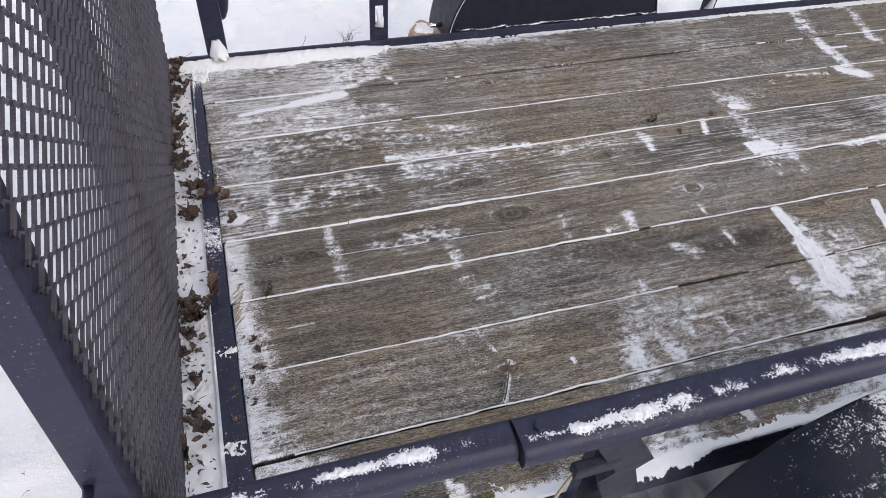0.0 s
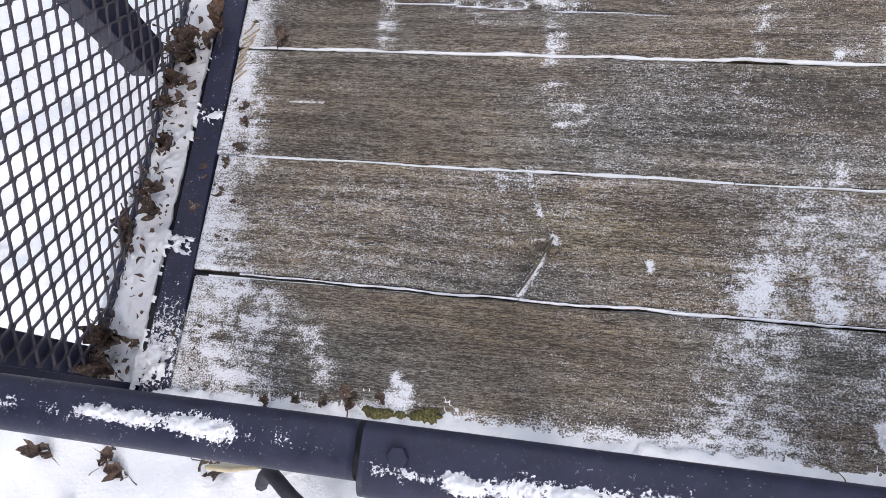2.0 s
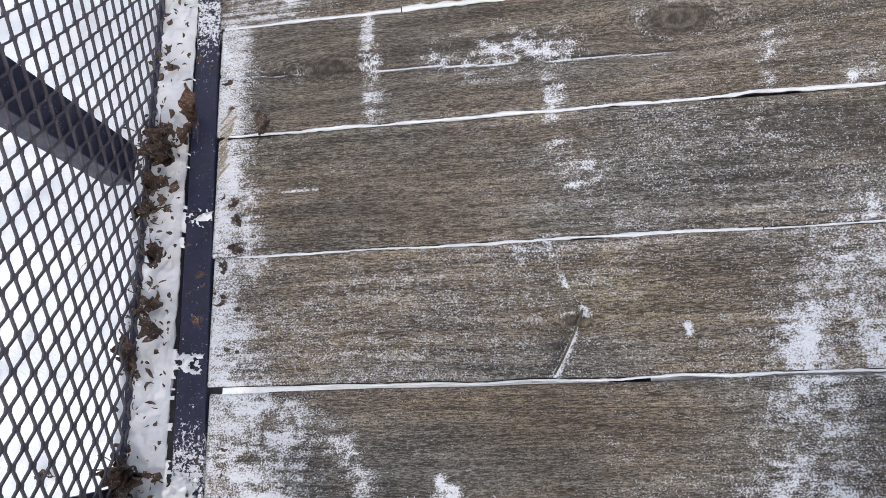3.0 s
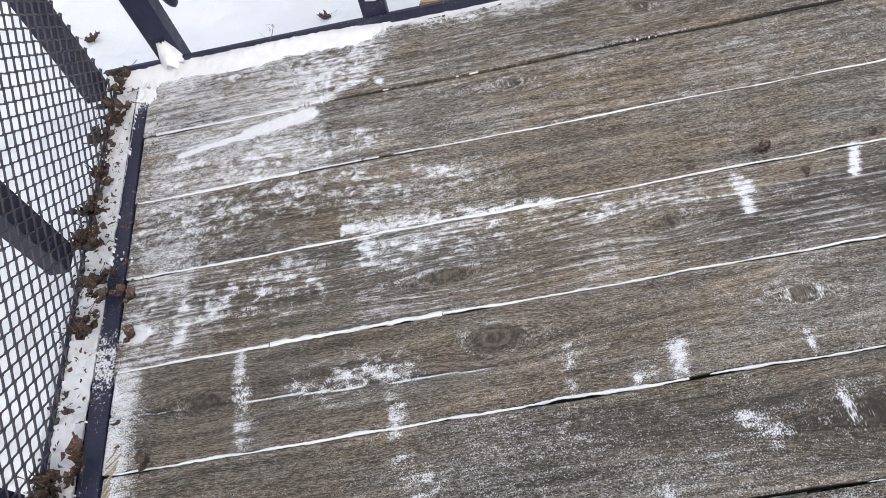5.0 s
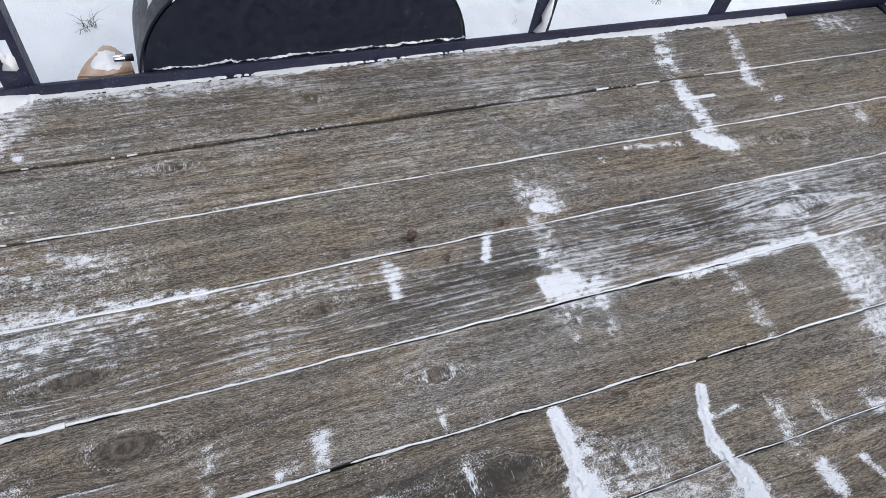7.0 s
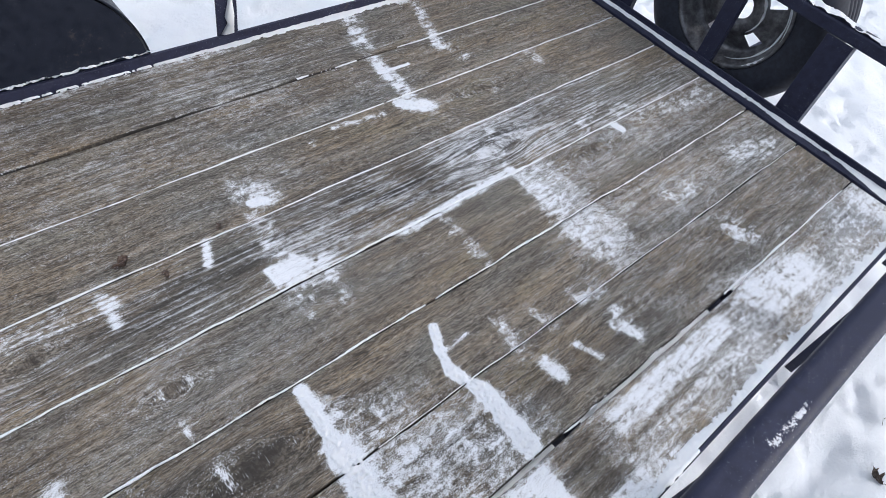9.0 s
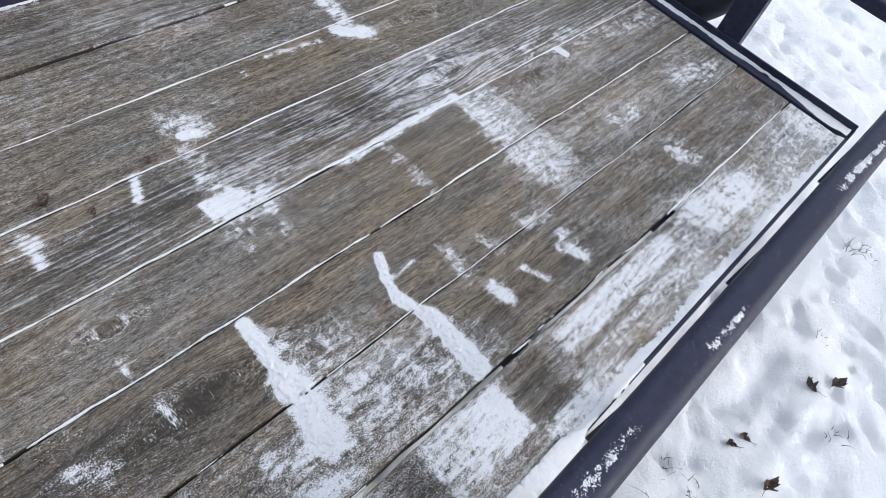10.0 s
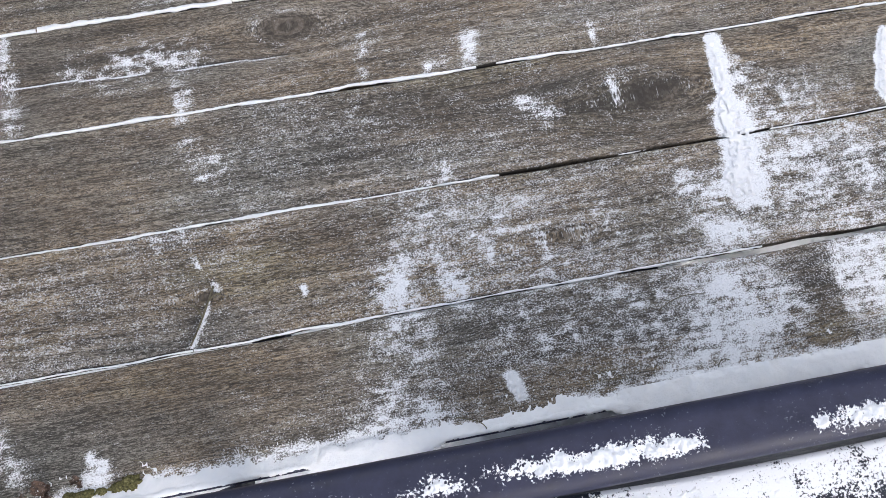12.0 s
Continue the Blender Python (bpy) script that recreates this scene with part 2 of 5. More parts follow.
CREAM = simple("cream_plastic", [(0.3, (0.50, 0.44, 0.28)), (0.7, (0.60, 0.54, 0.37))], 25, 0.5)


# ---- helpers for shapes ----
def hashed(i, j, seed):
    v = np.sin(i * 127.1 + j * 311.7 + seed * 74.7) * 43758.5453
    return v - np.floor(v)


def vnoise(x, y, scale, seed=0):
    x, y = np.asarray(x) * scale, np.asarray(y) * scale
    i, j = np.floor(x), np.floor(y)
    u, v = x - i, y - j
    u, v = u * u * (3 - 2 * u), v * v * (3 - 2 * v)
    a, b = hashed(i, j, seed), hashed(i + 1, j, seed)
    c, d = hashed(i, j + 1, seed), hashed(i + 1, j + 1, seed)
    return (a * (1 - u) + b * u) * (1 - v) + (c * (1 - u) + d * u) * v


def fractal(x, y, scale, seed=0, octaves=4):
    t, w, s = 0.0, 0.5, 0.0
    for k in range(octaves):
        t = t + w * vnoise(x, y, scale * 2 ** k, seed + 13 * k)
        s, w = s + w, w * 0.6
    return t / s


def smooth(a, b, v):
    t = np.clip((v - a) / (b - a), 0, 1)
    return t * t * (3 - 2 * t)


def mesh_from(name, verts, faces, mat, soft=False):
    me = bpy.data.meshes.new(name)
    me.from_pydata([tuple(map(float, v)) for v in verts] if len(verts) < 3000 else np.asarray(verts, dtype=float).tolist(), [], faces)
    me.materials.append(mat)
    if soft:
        me.polygons.foreach_set("use_smooth", [True] * len(me.polygons))
    me.update()
    return me


def part(name, shape, mat, parent=None, label="", soft=False):
    """Links a bmesh or a mesh as one object, under a thing or a part."""
    if isinstance(shape, bmesh.types.BMesh):
        me = bpy.data.meshes.new(name)
        bmesh.ops.recalc_face_normals(shape, faces=shape.faces[:])
        shape.to_mesh(me)
        shape.free()
        me.materials.append(mat)
        if soft:
            me.polygons.foreach_set("use_smooth", [True] * len(me.polygons))
    else:
        me = shape
    ob = new(name, me)
    if parent is not None:
        ob.parent = parent
        ob.matrix_parent_inverse = parent.matrix_world.inverted()
    return tagged(ob, label)


def add_box(bm, a, b, bevel=0.002):
    made = bmesh.ops.create_cube(bm, size=1)["verts"]
    for v in made:
        v.co = Vector([(a[i] + b[i]) / 2 + v.co[i] * (b[i] - a[i]) for i in range(3)])
    if bevel:
        edges = list({e for v in made for e in v.link_edges})
        bmesh.ops.bevel(bm, geom=edges, offset=bevel, segments=2, affect="EDGES", profile=0.5)


def boxes(*list_, bevel=0.002):
    bm = bmesh.new()
    for a, b in list_:
        add_box(bm, a, b, bevel)
    return bm


def section(xs, ys, zs, solid, bevel=0.0015):
    """One welded body out of the cells between the given planes for which solid(i, j, k) holds."""
    bm = bmesh.new()
    made = {}

    def vert(i, j, k):
        if (i, j, k) not in made:
            made[i, j, k] = bm.verts.new((xs[i], ys[j], zs[k]))
        return made[i, j, k]
    size = (len(xs) - 1, len(ys) - 1, len(zs) - 1)
    full = {(i, j, k) for i in range(size[0]) for j in range(size[1]) for k in range(size[2]) if solid(i, j, k)}
    for c in sorted(full):
        for axis in range(3):
            for side in (0, 1):
                d = list(c)
                d[axis] += 2 * side - 1
                if tuple(d) in full:
                    continue
                u, v = [a for a in range(3) if a != axis]
                corner = []
                for p, q in ((0, 0), (1, 0), (1, 1), (0, 1)):
                    e = list(c)
                    e[axis] += side
                    e[u] += p
                    e[v] += q
                    corner.append(vert(*e))
                bm.faces.new(corner)
    bmesh.ops.recalc_face_normals(bm, faces=bm.faces[:])
    sharp = [e for e in bm.edges if len(e.link_faces) == 2 and e.calc_face_angle() > 0.5]
    bmesh.ops.bevel(bm, geom=sharp, offset=bevel, segments=2, affect="EDGES", profile=0.5)
    return bm


def lathe(bm, profile, m, seg=48):
    """Turns a profile of (radius, height) about the local z axis."""
    rings = []
    for r, h in profile:
        rings.append([bm.verts.new(m @ Vector((r * math.cos(2 * math.pi * k / seg), r * math.sin(2 * math.pi * k / seg), h))) for k in range(seg)])
    for p, q in zip(rings, rings[1:]):
        for k in range(seg):
            bm.faces.new((p[k], p[(k + 1) % seg], q[(k + 1) % seg], q[k]))
    return rings


def tube(bm, pts, r, seg=8):
    pts = [Vector(p) for p in pts]
    rings = []
    for i, p in enumerate(pts):
        d = (pts[min(i + 1, len(pts) - 1)] - pts[max(i - 1, 0)]).normalized()
        side = d.cross(Vector((0.3, 0.2, 0.93))).normalized()
        up = side.cross(d)
        rr = r(i / (len(pts) - 1)) if callable(r) else r
        rings.append([bm.verts.new(p + rr * (math.cos(2 * math.pi * k / seg) * side + math.sin(2 * math.pi * k / seg) * up)) for k in range(seg)])
    for p, q in zip(rings, rings[1:]):
        for k in range(seg):
            bm.faces.new((p[k], p[(k + 1) % seg], q[(k + 1) % seg], q[k]))
    for end in (rings[0], rings[-1]):
        bm.faces.new(end)


def strip(x, runs, soft=0.02):
    a = np.zeros_like(x)
    for x0, x1, v in runs:
        a = np.maximum(a, v * smooth(x0 - soft, x0 + soft, x) * (1 - smooth(x1 - soft, x1 + soft, x)))
    return a


def snow_sheet(name, x0, x1, y0, y1, step, cover, height, base, label, cap=0.012, parent=None, mat=None, soft=True):
    """Loose snow: a lumpy sheet over base(x, y), only where cover(x, y) is above nought."""
    nx, ny = max(2, int((x1 - x0) / step)), max(2, int((y1 - y0) / step))
    X, Y = np.meshgrid(np.linspace(x0, x1, nx), np.linspace(y0, y1, ny), indexing="ij")
    C = cover(X, Y)
    Z = base(X, Y) + np.clip(C * height, 0, cap) * (0.55 + 0.5 * fractal(X, Y, 90, 5) + 0.4 * fractal(X, Y, 320, 6, 2)) - np.where(C < 0, 0.003, 0)
    keep = C > -0.12
    good = keep[:-1, :-1] & keep[1:, :-1] & keep[1:, 1:] & keep[:-1, 1:] & ((C[:-1, :-1] > 0) | (C[1:, 1:] > 0) | (C[1:, :-1] > 0) | (C[:-1, 1:] > 0))
    index = -np.ones(nx * ny, dtype=int)
    i, j = np.nonzero(good)
    a = i * ny + j
    quads = np.stack([a, a + ny, a + ny + 1, a + 1], 1)
    used = np.unique(quads)
    index[used] = np.arange(len(used))
    V = np.stack([X.ravel(), Y.ravel(), Z.ravel()], 1)[used]
    me = mesh_from(name, V, index[quads].tolist(), mat or SNOW, soft)
    ob = part(name, me, SNOW, parent)
    return tagged(ob, label, "snow", kind="stuff")


# ---- ground ----
GROUND_Z = -0.47


def ground_height(X, Y):
    z = 0.05 * (fractal(X, Y, 0.8, 3) - 0.5) + 0.055 * (fractal(X, Y, 9.0, 8, 5) - 0.5)
    pits = smooth(0.58, 0.76, fractal(X, Y, 10.0, 21, 3))
    return GROUND_Z + z - 0.035 * pits


def build_ground():
    fine = np.arange(-2.2, 5.6, 0.03)
    far = np.geomspace(0.08, 400, 46)
    xs = np.concatenate([-2.2 - far[::-1], fine, 5.56 + far])
    fine_y = np.arange(-2.6, 4.6, 0.03)
    ys = np.concatenate([-2.6 - far[::-1], fine_y, 4.56 + far])
    X, Y = np.meshgrid(xs, ys, indexing="ij")
    Z = ground_height(X, Y)
    ny = len(ys)
    i, j = np.meshgrid(np.arange(len(xs) - 1), np.arange(ny - 1), indexing="ij")
    a = (i * ny + j).ravel()
    quads = np.stack([a, a + ny, a + ny + 1, a + 1], 1)
    me = mesh_from("ground", np.stack([X.ravel(), Y.ravel(), Z.ravel()], 1), quads.tolist(), GROUND, True)
    tagged(new("ground", me), "trodden white snow lying over grass", "ground", kind="structure")


build_ground()

# ---- the trailer ----
trailer = tagged(new("utility_trailer"), "black steel utility trailer with a weathered plank deck", "trailer")
trailer.location = (1.5, 0.77, GROUND_Z)
bpy.context.view_layer.update()

LENGTH, WIDTH = 3.10, 1.535
SEAMS = [0.0, 0.186, 0.376, 0.566, 0.754, 0.950, 1.140, 1.330, WIDTH]



def rear_line(y):
    """Where the boards end at the rear, a little out of square."""
    return 0.020 - 0.024 * y


# frost strokes on the deck: from x, y to x, y, half width, amount
DUST_NEAR_EDGE = [
    (2.327, .143, 2.822, .044, .05, .6), (3.04, .115, 3.122, .033, .05, 1.1), (2.70, .10, 2.78, .05, .03, .5), (2.90, .10, 2.98, .06, .05, .75),
    (2.43, .14, 2.62, .10, .05, 1.24), (1.70, .03, 1.9, .02, .02, 1.0), (1.32, .085, 1.25, .05, .05, 1.05), (1.296, .131, 1.33, .099, .05, 1.0),
    (1.008, .146, 1.2, .105, .07, .42), (1.039, -.004, 1.27, .019, .02, 1.15), (1.27, .019, 1.598, -.005, .014, 1.0), (.949, .064, .956, .036, .009, 1.6),
    (.803, .156, .761, .073, .035, .7), (.715, .01, .829, .013, .03, 1.0), (.036, .119, .102, .058, .055, .78),
]
DUST_NEAR_EDGE_B = [
    (.096, .15, .147, .135, .025, .85), (.031, .006, .432, .012, .014, 1.15), (.432, .01, .831, .015, .014, 1.1),
    (.345, .060, .356, .048, .010, 1.15), (.335, .035, .36, .03, .014, .8), (.782, .236, .789, .083, .035, .6), (.203, .12, .237, .06, .02, .6),
]
DUST_SECOND = [
    (1.680, .341, 1.673, .200, .019, 1.5), (1.388, .414, 1.375, .281, .028, 1.5), (1.66, .418, 1.680, .341, .012, 1.5), (1.456, .375, 1.585, .249, .095, .62),
    (1.832, .315, 1.840, .270, .016, 1.2), (1.925, .305, 1.947, .255, .009, 1.2), (2.040, .285, 2.062, .239, .015, 1.2),
    (2.066, .308, 2.069, .277, .02, .6), (2.561, .311, 2.582, .259, .035, .65), (1.315, .222, 1.360, .212, .020, 1.24), (1.285, .25, 1.36, .285, .012, .8),
    (1.437, .29, 1.646, .216, .06, .68), (.888, .237, .895, .2, .025, .65), (.804, .241, .797, .21, .02, .95),
    (.886, .301, 1.12, .238, .06, .4), (1.27, .307, 1.347, .286, .03, .7), (.891, .222, .896, .204, .016, .9),
]
DUST_SECOND_B = [
    (.809, .25, .801, .199, .02, .9), (.027, .247, .06, .19, .035, 1.05), (.538, .278, .541, .273, .005, 1.2),
    (.527, .245, .515, .222, .003, 1.1), (.513, .218, .498, .193, .004, 1.2), (.535, .268, .527, .25, .002, 1.0), (.497, .371, .507, .352, .007, .8), (.514, .323, .520, .308, .003, .9), (.47, .352, .49, .36, .010, .5),
    (.463, .356, .493, .363, .012, .6), (.669, .252, .672, .239, .004, 1.2),
]
DUST_THIRD = [
    (.801, .558, .779, .525, .009, .7), (2.186, .541, 2.188, .46, .04, .8), (1.821, .456, 1.807, .361, .018, .6),
    (1.897, .426, 1.92, .371, .014, .6), (2.022, .39, 2.075, .381, .025, .7), (2.514, .471, 2.569, .448, .04, .5),
    (1.672, .455, 1.745, .462, .005, .9), (1.694, .514, 1.672, .46, .010, 1.5), (1.672, .46, 1.660, .418, .009, 1.46),
    (1.398, .542, 1.388, .414, .014, 1.5), (1.408, .495, 1.476, .437, .02, .55), (2.83, .468, 2.977, .425, .05, .55),
    (.892, .382, .904, .399, .018, .5), (1.063, .486, 1.09, .461, .018, .8), (1.209, .507, 1.216, .46, .007, .85),
]
DUST_THIRD_B = [
    (.533, .502, .555, .45, .02, .45), (.029, .514, .018, .357, .014, 1.05), (.053, .467, .075, .363, .02, .6),
    (.515, .505, .543, .453, .02, .5), (.116, .471, .169, .471, .002, 1.0),
]
DUST_FOURTH = [
    (1.512, .753, 1.492, .691, .018, .45), (.24, .735, .252, .581, .016, .55), (.362, .666, .522, .664, .04, .38),
    (.512, .666, .512, .554, .01, .5), (.825, .65, .808, .566, .013, .55), (.995, .623, .984, .58, .013, .75),
    (.923, .58, .938, .585, .01, .6), (1.2, .61, 1.204, .569, .005, .9), (1.8, .746, 2.181, .763, .012, 1.15),
    (2.209, .705, 2.183, .566, .05, .72), (1.912, .727, 1.907, .574, .018, .55), (2.597, .742, 2.603, .716, .011, 1.6),
    (3.152, .678, 2.456, .794, .05, .42), (.989, .613, .989, .576, .01, .75), (.533, .622, .525, .572, .008, .6),
]
DUST_FOURTH_B = [
    (.014, .742, .015, .607, .008, 1.0),
]
DUST_FIFTH = [
    (1.515, .742, 1.512, .690, .004, .75), (1.535, .744, 1.530, .700, .003, .7), (1.555, .744, 1.548, .712, .003, .7), (1.60, .74, 1.585, .66, .012, .5), (1.505, .70, 1.50, .62, .010, .45),
    (.053, .853, .345, .873, .075, .42), (.491, .904, .727, .901, .038, .42), (.737, .899, 1.181, .914, .035, .34),
    (.125, .898, .123, .775, .01, .85), (1.199, .926, 1.198, .854, .011, .95), (1.426, .951, 1.403, .893, .009, 1.1),
    (1.545, .963, 1.534, .819, .018, .6), (1.516, .786, 1.59, .768, .03, 1.15), (.019, .825, .044, .826, .014, 1.4),
    (2.233, .923, 2.173, .773, .014, .6), (2.062, .798, 2.112, .779, .012, .55),
]
DUST_SIXTH = [
    (.027, 1.076, .33, 1.072, .075, .40), (.455, 1.078, .684, 1.055, .045, .36), (.474, .967, .854, .951, .012, .85),
    (.639, 1.07, .685, 1.069, .012, .8), (1.561, 1.037, 1.598, .999, .03, .8), (1.56, .995, 1.589, .993, .01, 1.4),
    (2.093, 1.104, 2.142, 1.073, .026, 1.35), (1.868, 1.118, 2.022, 1.101, .01, .65), (1.794, 1.113, 1.791, 1.093, .009, .7),
    (1.682, 1.041, 1.687, 1.022, .012, .55), (2.623, 1.115, 2.604, 1.059, .02, .5),
]
DUST_SEVENTH = [
    (.087, 1.252, .24, 1.276, .006, 1.4), (.23, 1.205, .319, 1.20, .002, 1.2), (.40, 1.33, .48, 1.372, .012, 1.0), (.24, 1.276, .385, 1.304, .014, 1.6), (.082, 1.205, .398, 1.187, .05, .5),
    (.428, 1.205, .524, 1.204, .03, .4), (2.139, 1.316, 2.128, 1.118, .018, 1.15), (2.12, 1.25, 2.225, 1.248, .005, 1.4),
    (2.382, 1.294, 2.403, 1.203, .028, .45),
]
DUST_FAR_EDGE = [
    (-.004, 1.555, .526, 1.546, .05, 1.2), (.526, 1.545, 1.079, 1.52, .03, .8), (1.142, 1.55, 1.79, 1.535, .022, .8),
    (1.731, 1.561, 2.2, 1.544, .015, .8), (.034, 1.481, .499, 1.459, .055, .5), (.389, 1.389, .486, 1.413, .03, .72),
    (.544, 1.37, .548, 1.358, .008, 1.2), (2.212, 1.531, 2.153, 1.384, .03, .85), (2.409, 1.536, 2.441, 1.538, .018, 1.4),
    (2.453, 1.495, 2.366, 1.272, .018, .85), (2.827, 1.491, 2.878, 1.468, .05, .62), (1.958, 1.553, 2.179, 1.542, .015, .7),
]

DUST = (DUST_NEAR_EDGE + DUST_NEAR_EDGE_B + DUST_SECOND + DUST_SECOND_B + DUST_THIRD + DUST_THIRD_B + DUST_FOURTH + DUST_FOURTH_B
        + DUST_FIFTH + DUST_SIXTH + DUST_SEVENTH + DUST_FAR_EDGE)
# general dusting of whole stretches of a board: x from, to, y from, to, amount, softness
STRETCHES = [
    (0.10, 1.45, 0.186, 0.376, 0.07, 0.10), (0.86, 1.22, -0.02, 0.186, -0.10, 0.06), (0.20, 0.70, -0.02, 0.186, -0.08, 0.06), (1.40, 1.47, -0.02, 0.178, -0.22, 0.03), (1.69, 1.80, -0.02, 0.178, -0.2, 0.03), (0.45, 1.3, 0.376, 0.75, 0.04, 0.1),
    (0.06, 0.62, 0.566, 0.75, -0.16, 0.05), (0.08, 0.55, 0.376, 0.56, -0.08, 0.06), (0.55, 2.2, 1.14, 1.53, 0.08, 0.08), (1.3, 2.0, 0.376, 0.56, -0.06, 0.05), (0.60, 1.15, 0.566, 0.75, -0.05, 0.05),
    (-0.1, 0.42, 1.14, 1.56, 0.25, 0.03), (-0.1, 0.16, 0.76, 1.14, 0.24, 0.05), (0.20, 0.445, 0.76, 1.14, -0.14, 0.03), (0.465, 0.95, 0.765, 0.945, 0.09, 0.006), (0.475, 0.80, 0.955, 1.10, 0.12, 0.006),
    (1.5, 2.4, 0.77, 0.95, 0.12, 0.06), (2.0, 3.1, 0.60, 0.95, 0.10, 0.10), (1.93, 2.17, 0.57, 0.75, -0.16, 0.008), (2.16, 2.30, 0.38, 0.75, 0.14, 0.01), (1.40, 3.2, -0.1, 0.186, 0.24, 0.05), (0.9, 1.45, -0.1, 0.186, 0.10, 0.05),
    (0.5, 1.3, -0.1, 0.19, 0.10, 0.08), (2.1, 3.2, 0.19, 0.56, 0.12, 0.10), (0.8, 1.35, 0.19, 0.37, 0.10, 0.08),
    (-0.1, 0.06, 0.0, 0.76, 0.4, 0.03), (1.38, 1.66, 0.19, 0.44, 0.12, 0.03),
]
# swept patches with a crisp edge: x from, to, y from, to, amount at either end, softness
FADES = [
    (0.440, 0.75, 0.953, 0.985, 1.10, 0.40, 0.005), (0.437, 0.60, 0.955, 1.118, 0.55, 0.36, 0.005), (0.474, 0.60, 0.872, 0.948, 0.85, 0.45, 0.005), (0.47, 1.15, 0.885, 0.948, 0.66, 0.45, 0.01),
    (0.03, 0.40, 1.145, 1.26, 0.55, 0.62, 0.006), (0.36, 0.53, 1.36, 1.48, 0.8, 0.75, 0.01), (1.485, 1.585, 0.762, 0.822, 1.32, 1.15, 0.008), (2.165, 2.36, 0.575, 0.745, 1.05, 0.40, 0.008),
    (2.157, 2.32, 0.455, 0.560, 0.95, 0.55, 0.012), (1.47, 1.682, 0.055, 0.178, 0.9, 1.30, 0.012), (1.82, 2.32, 0.095, 0.178, 1.10, 1.12, 0.06), (1.78, 2.36, 0.03, 0.10, 0.7, 0.85, 0.05), (2.72, 3.1, 0.02, 0.17, 0.6, 0.9, 0.04),
]
# knots: x, y, length, width, darkness
KNOTS = [
    (0.705, 0.692, 0.050, 0.030, 1.0), (1.225, 0.675, 0.026, 0.018, 0.9), (0.83, 1.275, 0.03, 0.018, 0.7), (0.18, 0.665, 0.045, 0.025, 0.6),
    (1.165, 1.43, 0.018, 0.018, 0.8), (1.27, 0.47, 0.06, 0.035, 0.6), (0.525, 0.262, 0.016, 0.010, 0.7),
    (2.45, 0.70, 0.07, 0.03, 0.3), (2.35, 1.06, 0.06, 0.03, 0.3), (2.20, 0.85, 0.05, 0.03, 0.3), (1.05, 0.86, 0.03, 0.02, 0.5),
    (1.08, 0.26, 0.025, 0.015, 0.5), (0.64, 0.83, 0.05, 0.02, 0.6),
]
# damp dark patches of the wood, and a crack's painted shadow: x, y, length, width, depth
STAINS_AND_SHADOW = [
    # those about x 0.51, y 0.22 paint the crack's dark and its shadow
    (0.478, 0.352, 0.034, 0.020, 1.25), (0.522, 0.245, 0.020, 0.018, 1.0), (0.500, 0.203, 0.012, 0.020, 1.0),
    (1.08, 0.10, 0.40, 0.10, 0.62), (1.44, 0.11, 0.12, 0.08, 0.9), (1.75, 0.09, 0.12, 0.07, 0.8), (0.508, 0.222, 0.013, 0.030, 1.0), (0.50, 0.10, 0.4, 0.08, 0.35), (0.30, 0.85, 0.14, 0.08, 0.5), (0.30, 1.05, 0.12, 0.08, 0.55),
    (1.95, 0.86, 0.6, 0.09, 1.1), (1.38, 0.84, 0.3, 0.085, 0.9), (1.30, 0.50, 0.10, 0.07, 0.7), (2.50, 0.71, 0.13, 0.05, 0.6), (0.17, 0.67, 0.14, 0.05, 0.45), (0.48, 0.34, 0.07, 0.05, 0.75), (0.52, 0.25, 0.05, 0.07, 0.6),
    (1.55, 0.06, 0.16, 0.07, 0.6), (1.95, 0.28, 0.5, 0.06, 0.4), (0.12, 0.10, 0.12, 0.05, 0.5), (0.6, 0.03, 0.3, 0.04, 0.4), (1.9, 1.25, 0.5, 0.08, 0.25), (1.4, 1.44, 0.7, 0.09, 0.3), (0.2, 1.47, 0.3, 0.05, 0.4), (2.85, 0.62, 0.25, 0.06, 0.45), (0.75, 0.82, 0.2, 0.05, 0.5),
    (0.9, 0.10, 0.25, 0.05, 0.35), (2.95, 0.25, 0.12, 0.06, 0.5), (1.15, 0.47, 0.3, 0.085, 0.8), (0.9, 0.49, 0.2, 0.08, 0.6), (0.62, 0.86, 0.25, 0.085, 0.5), (0.95, 0.68, 0.3, 0.06, 0.4), (0.25, 0.47, 0.35, 0.09, 0.55), (0.3, 0.67, 0.40, 0.09, 0.62), (0.2, 1.05, 0.35, 0.09, 0.7), (0.2, 0.86, 0.35, 0.09, 0.7), (2.6, 0.3, 0.3, 0.07, 0.35),
]


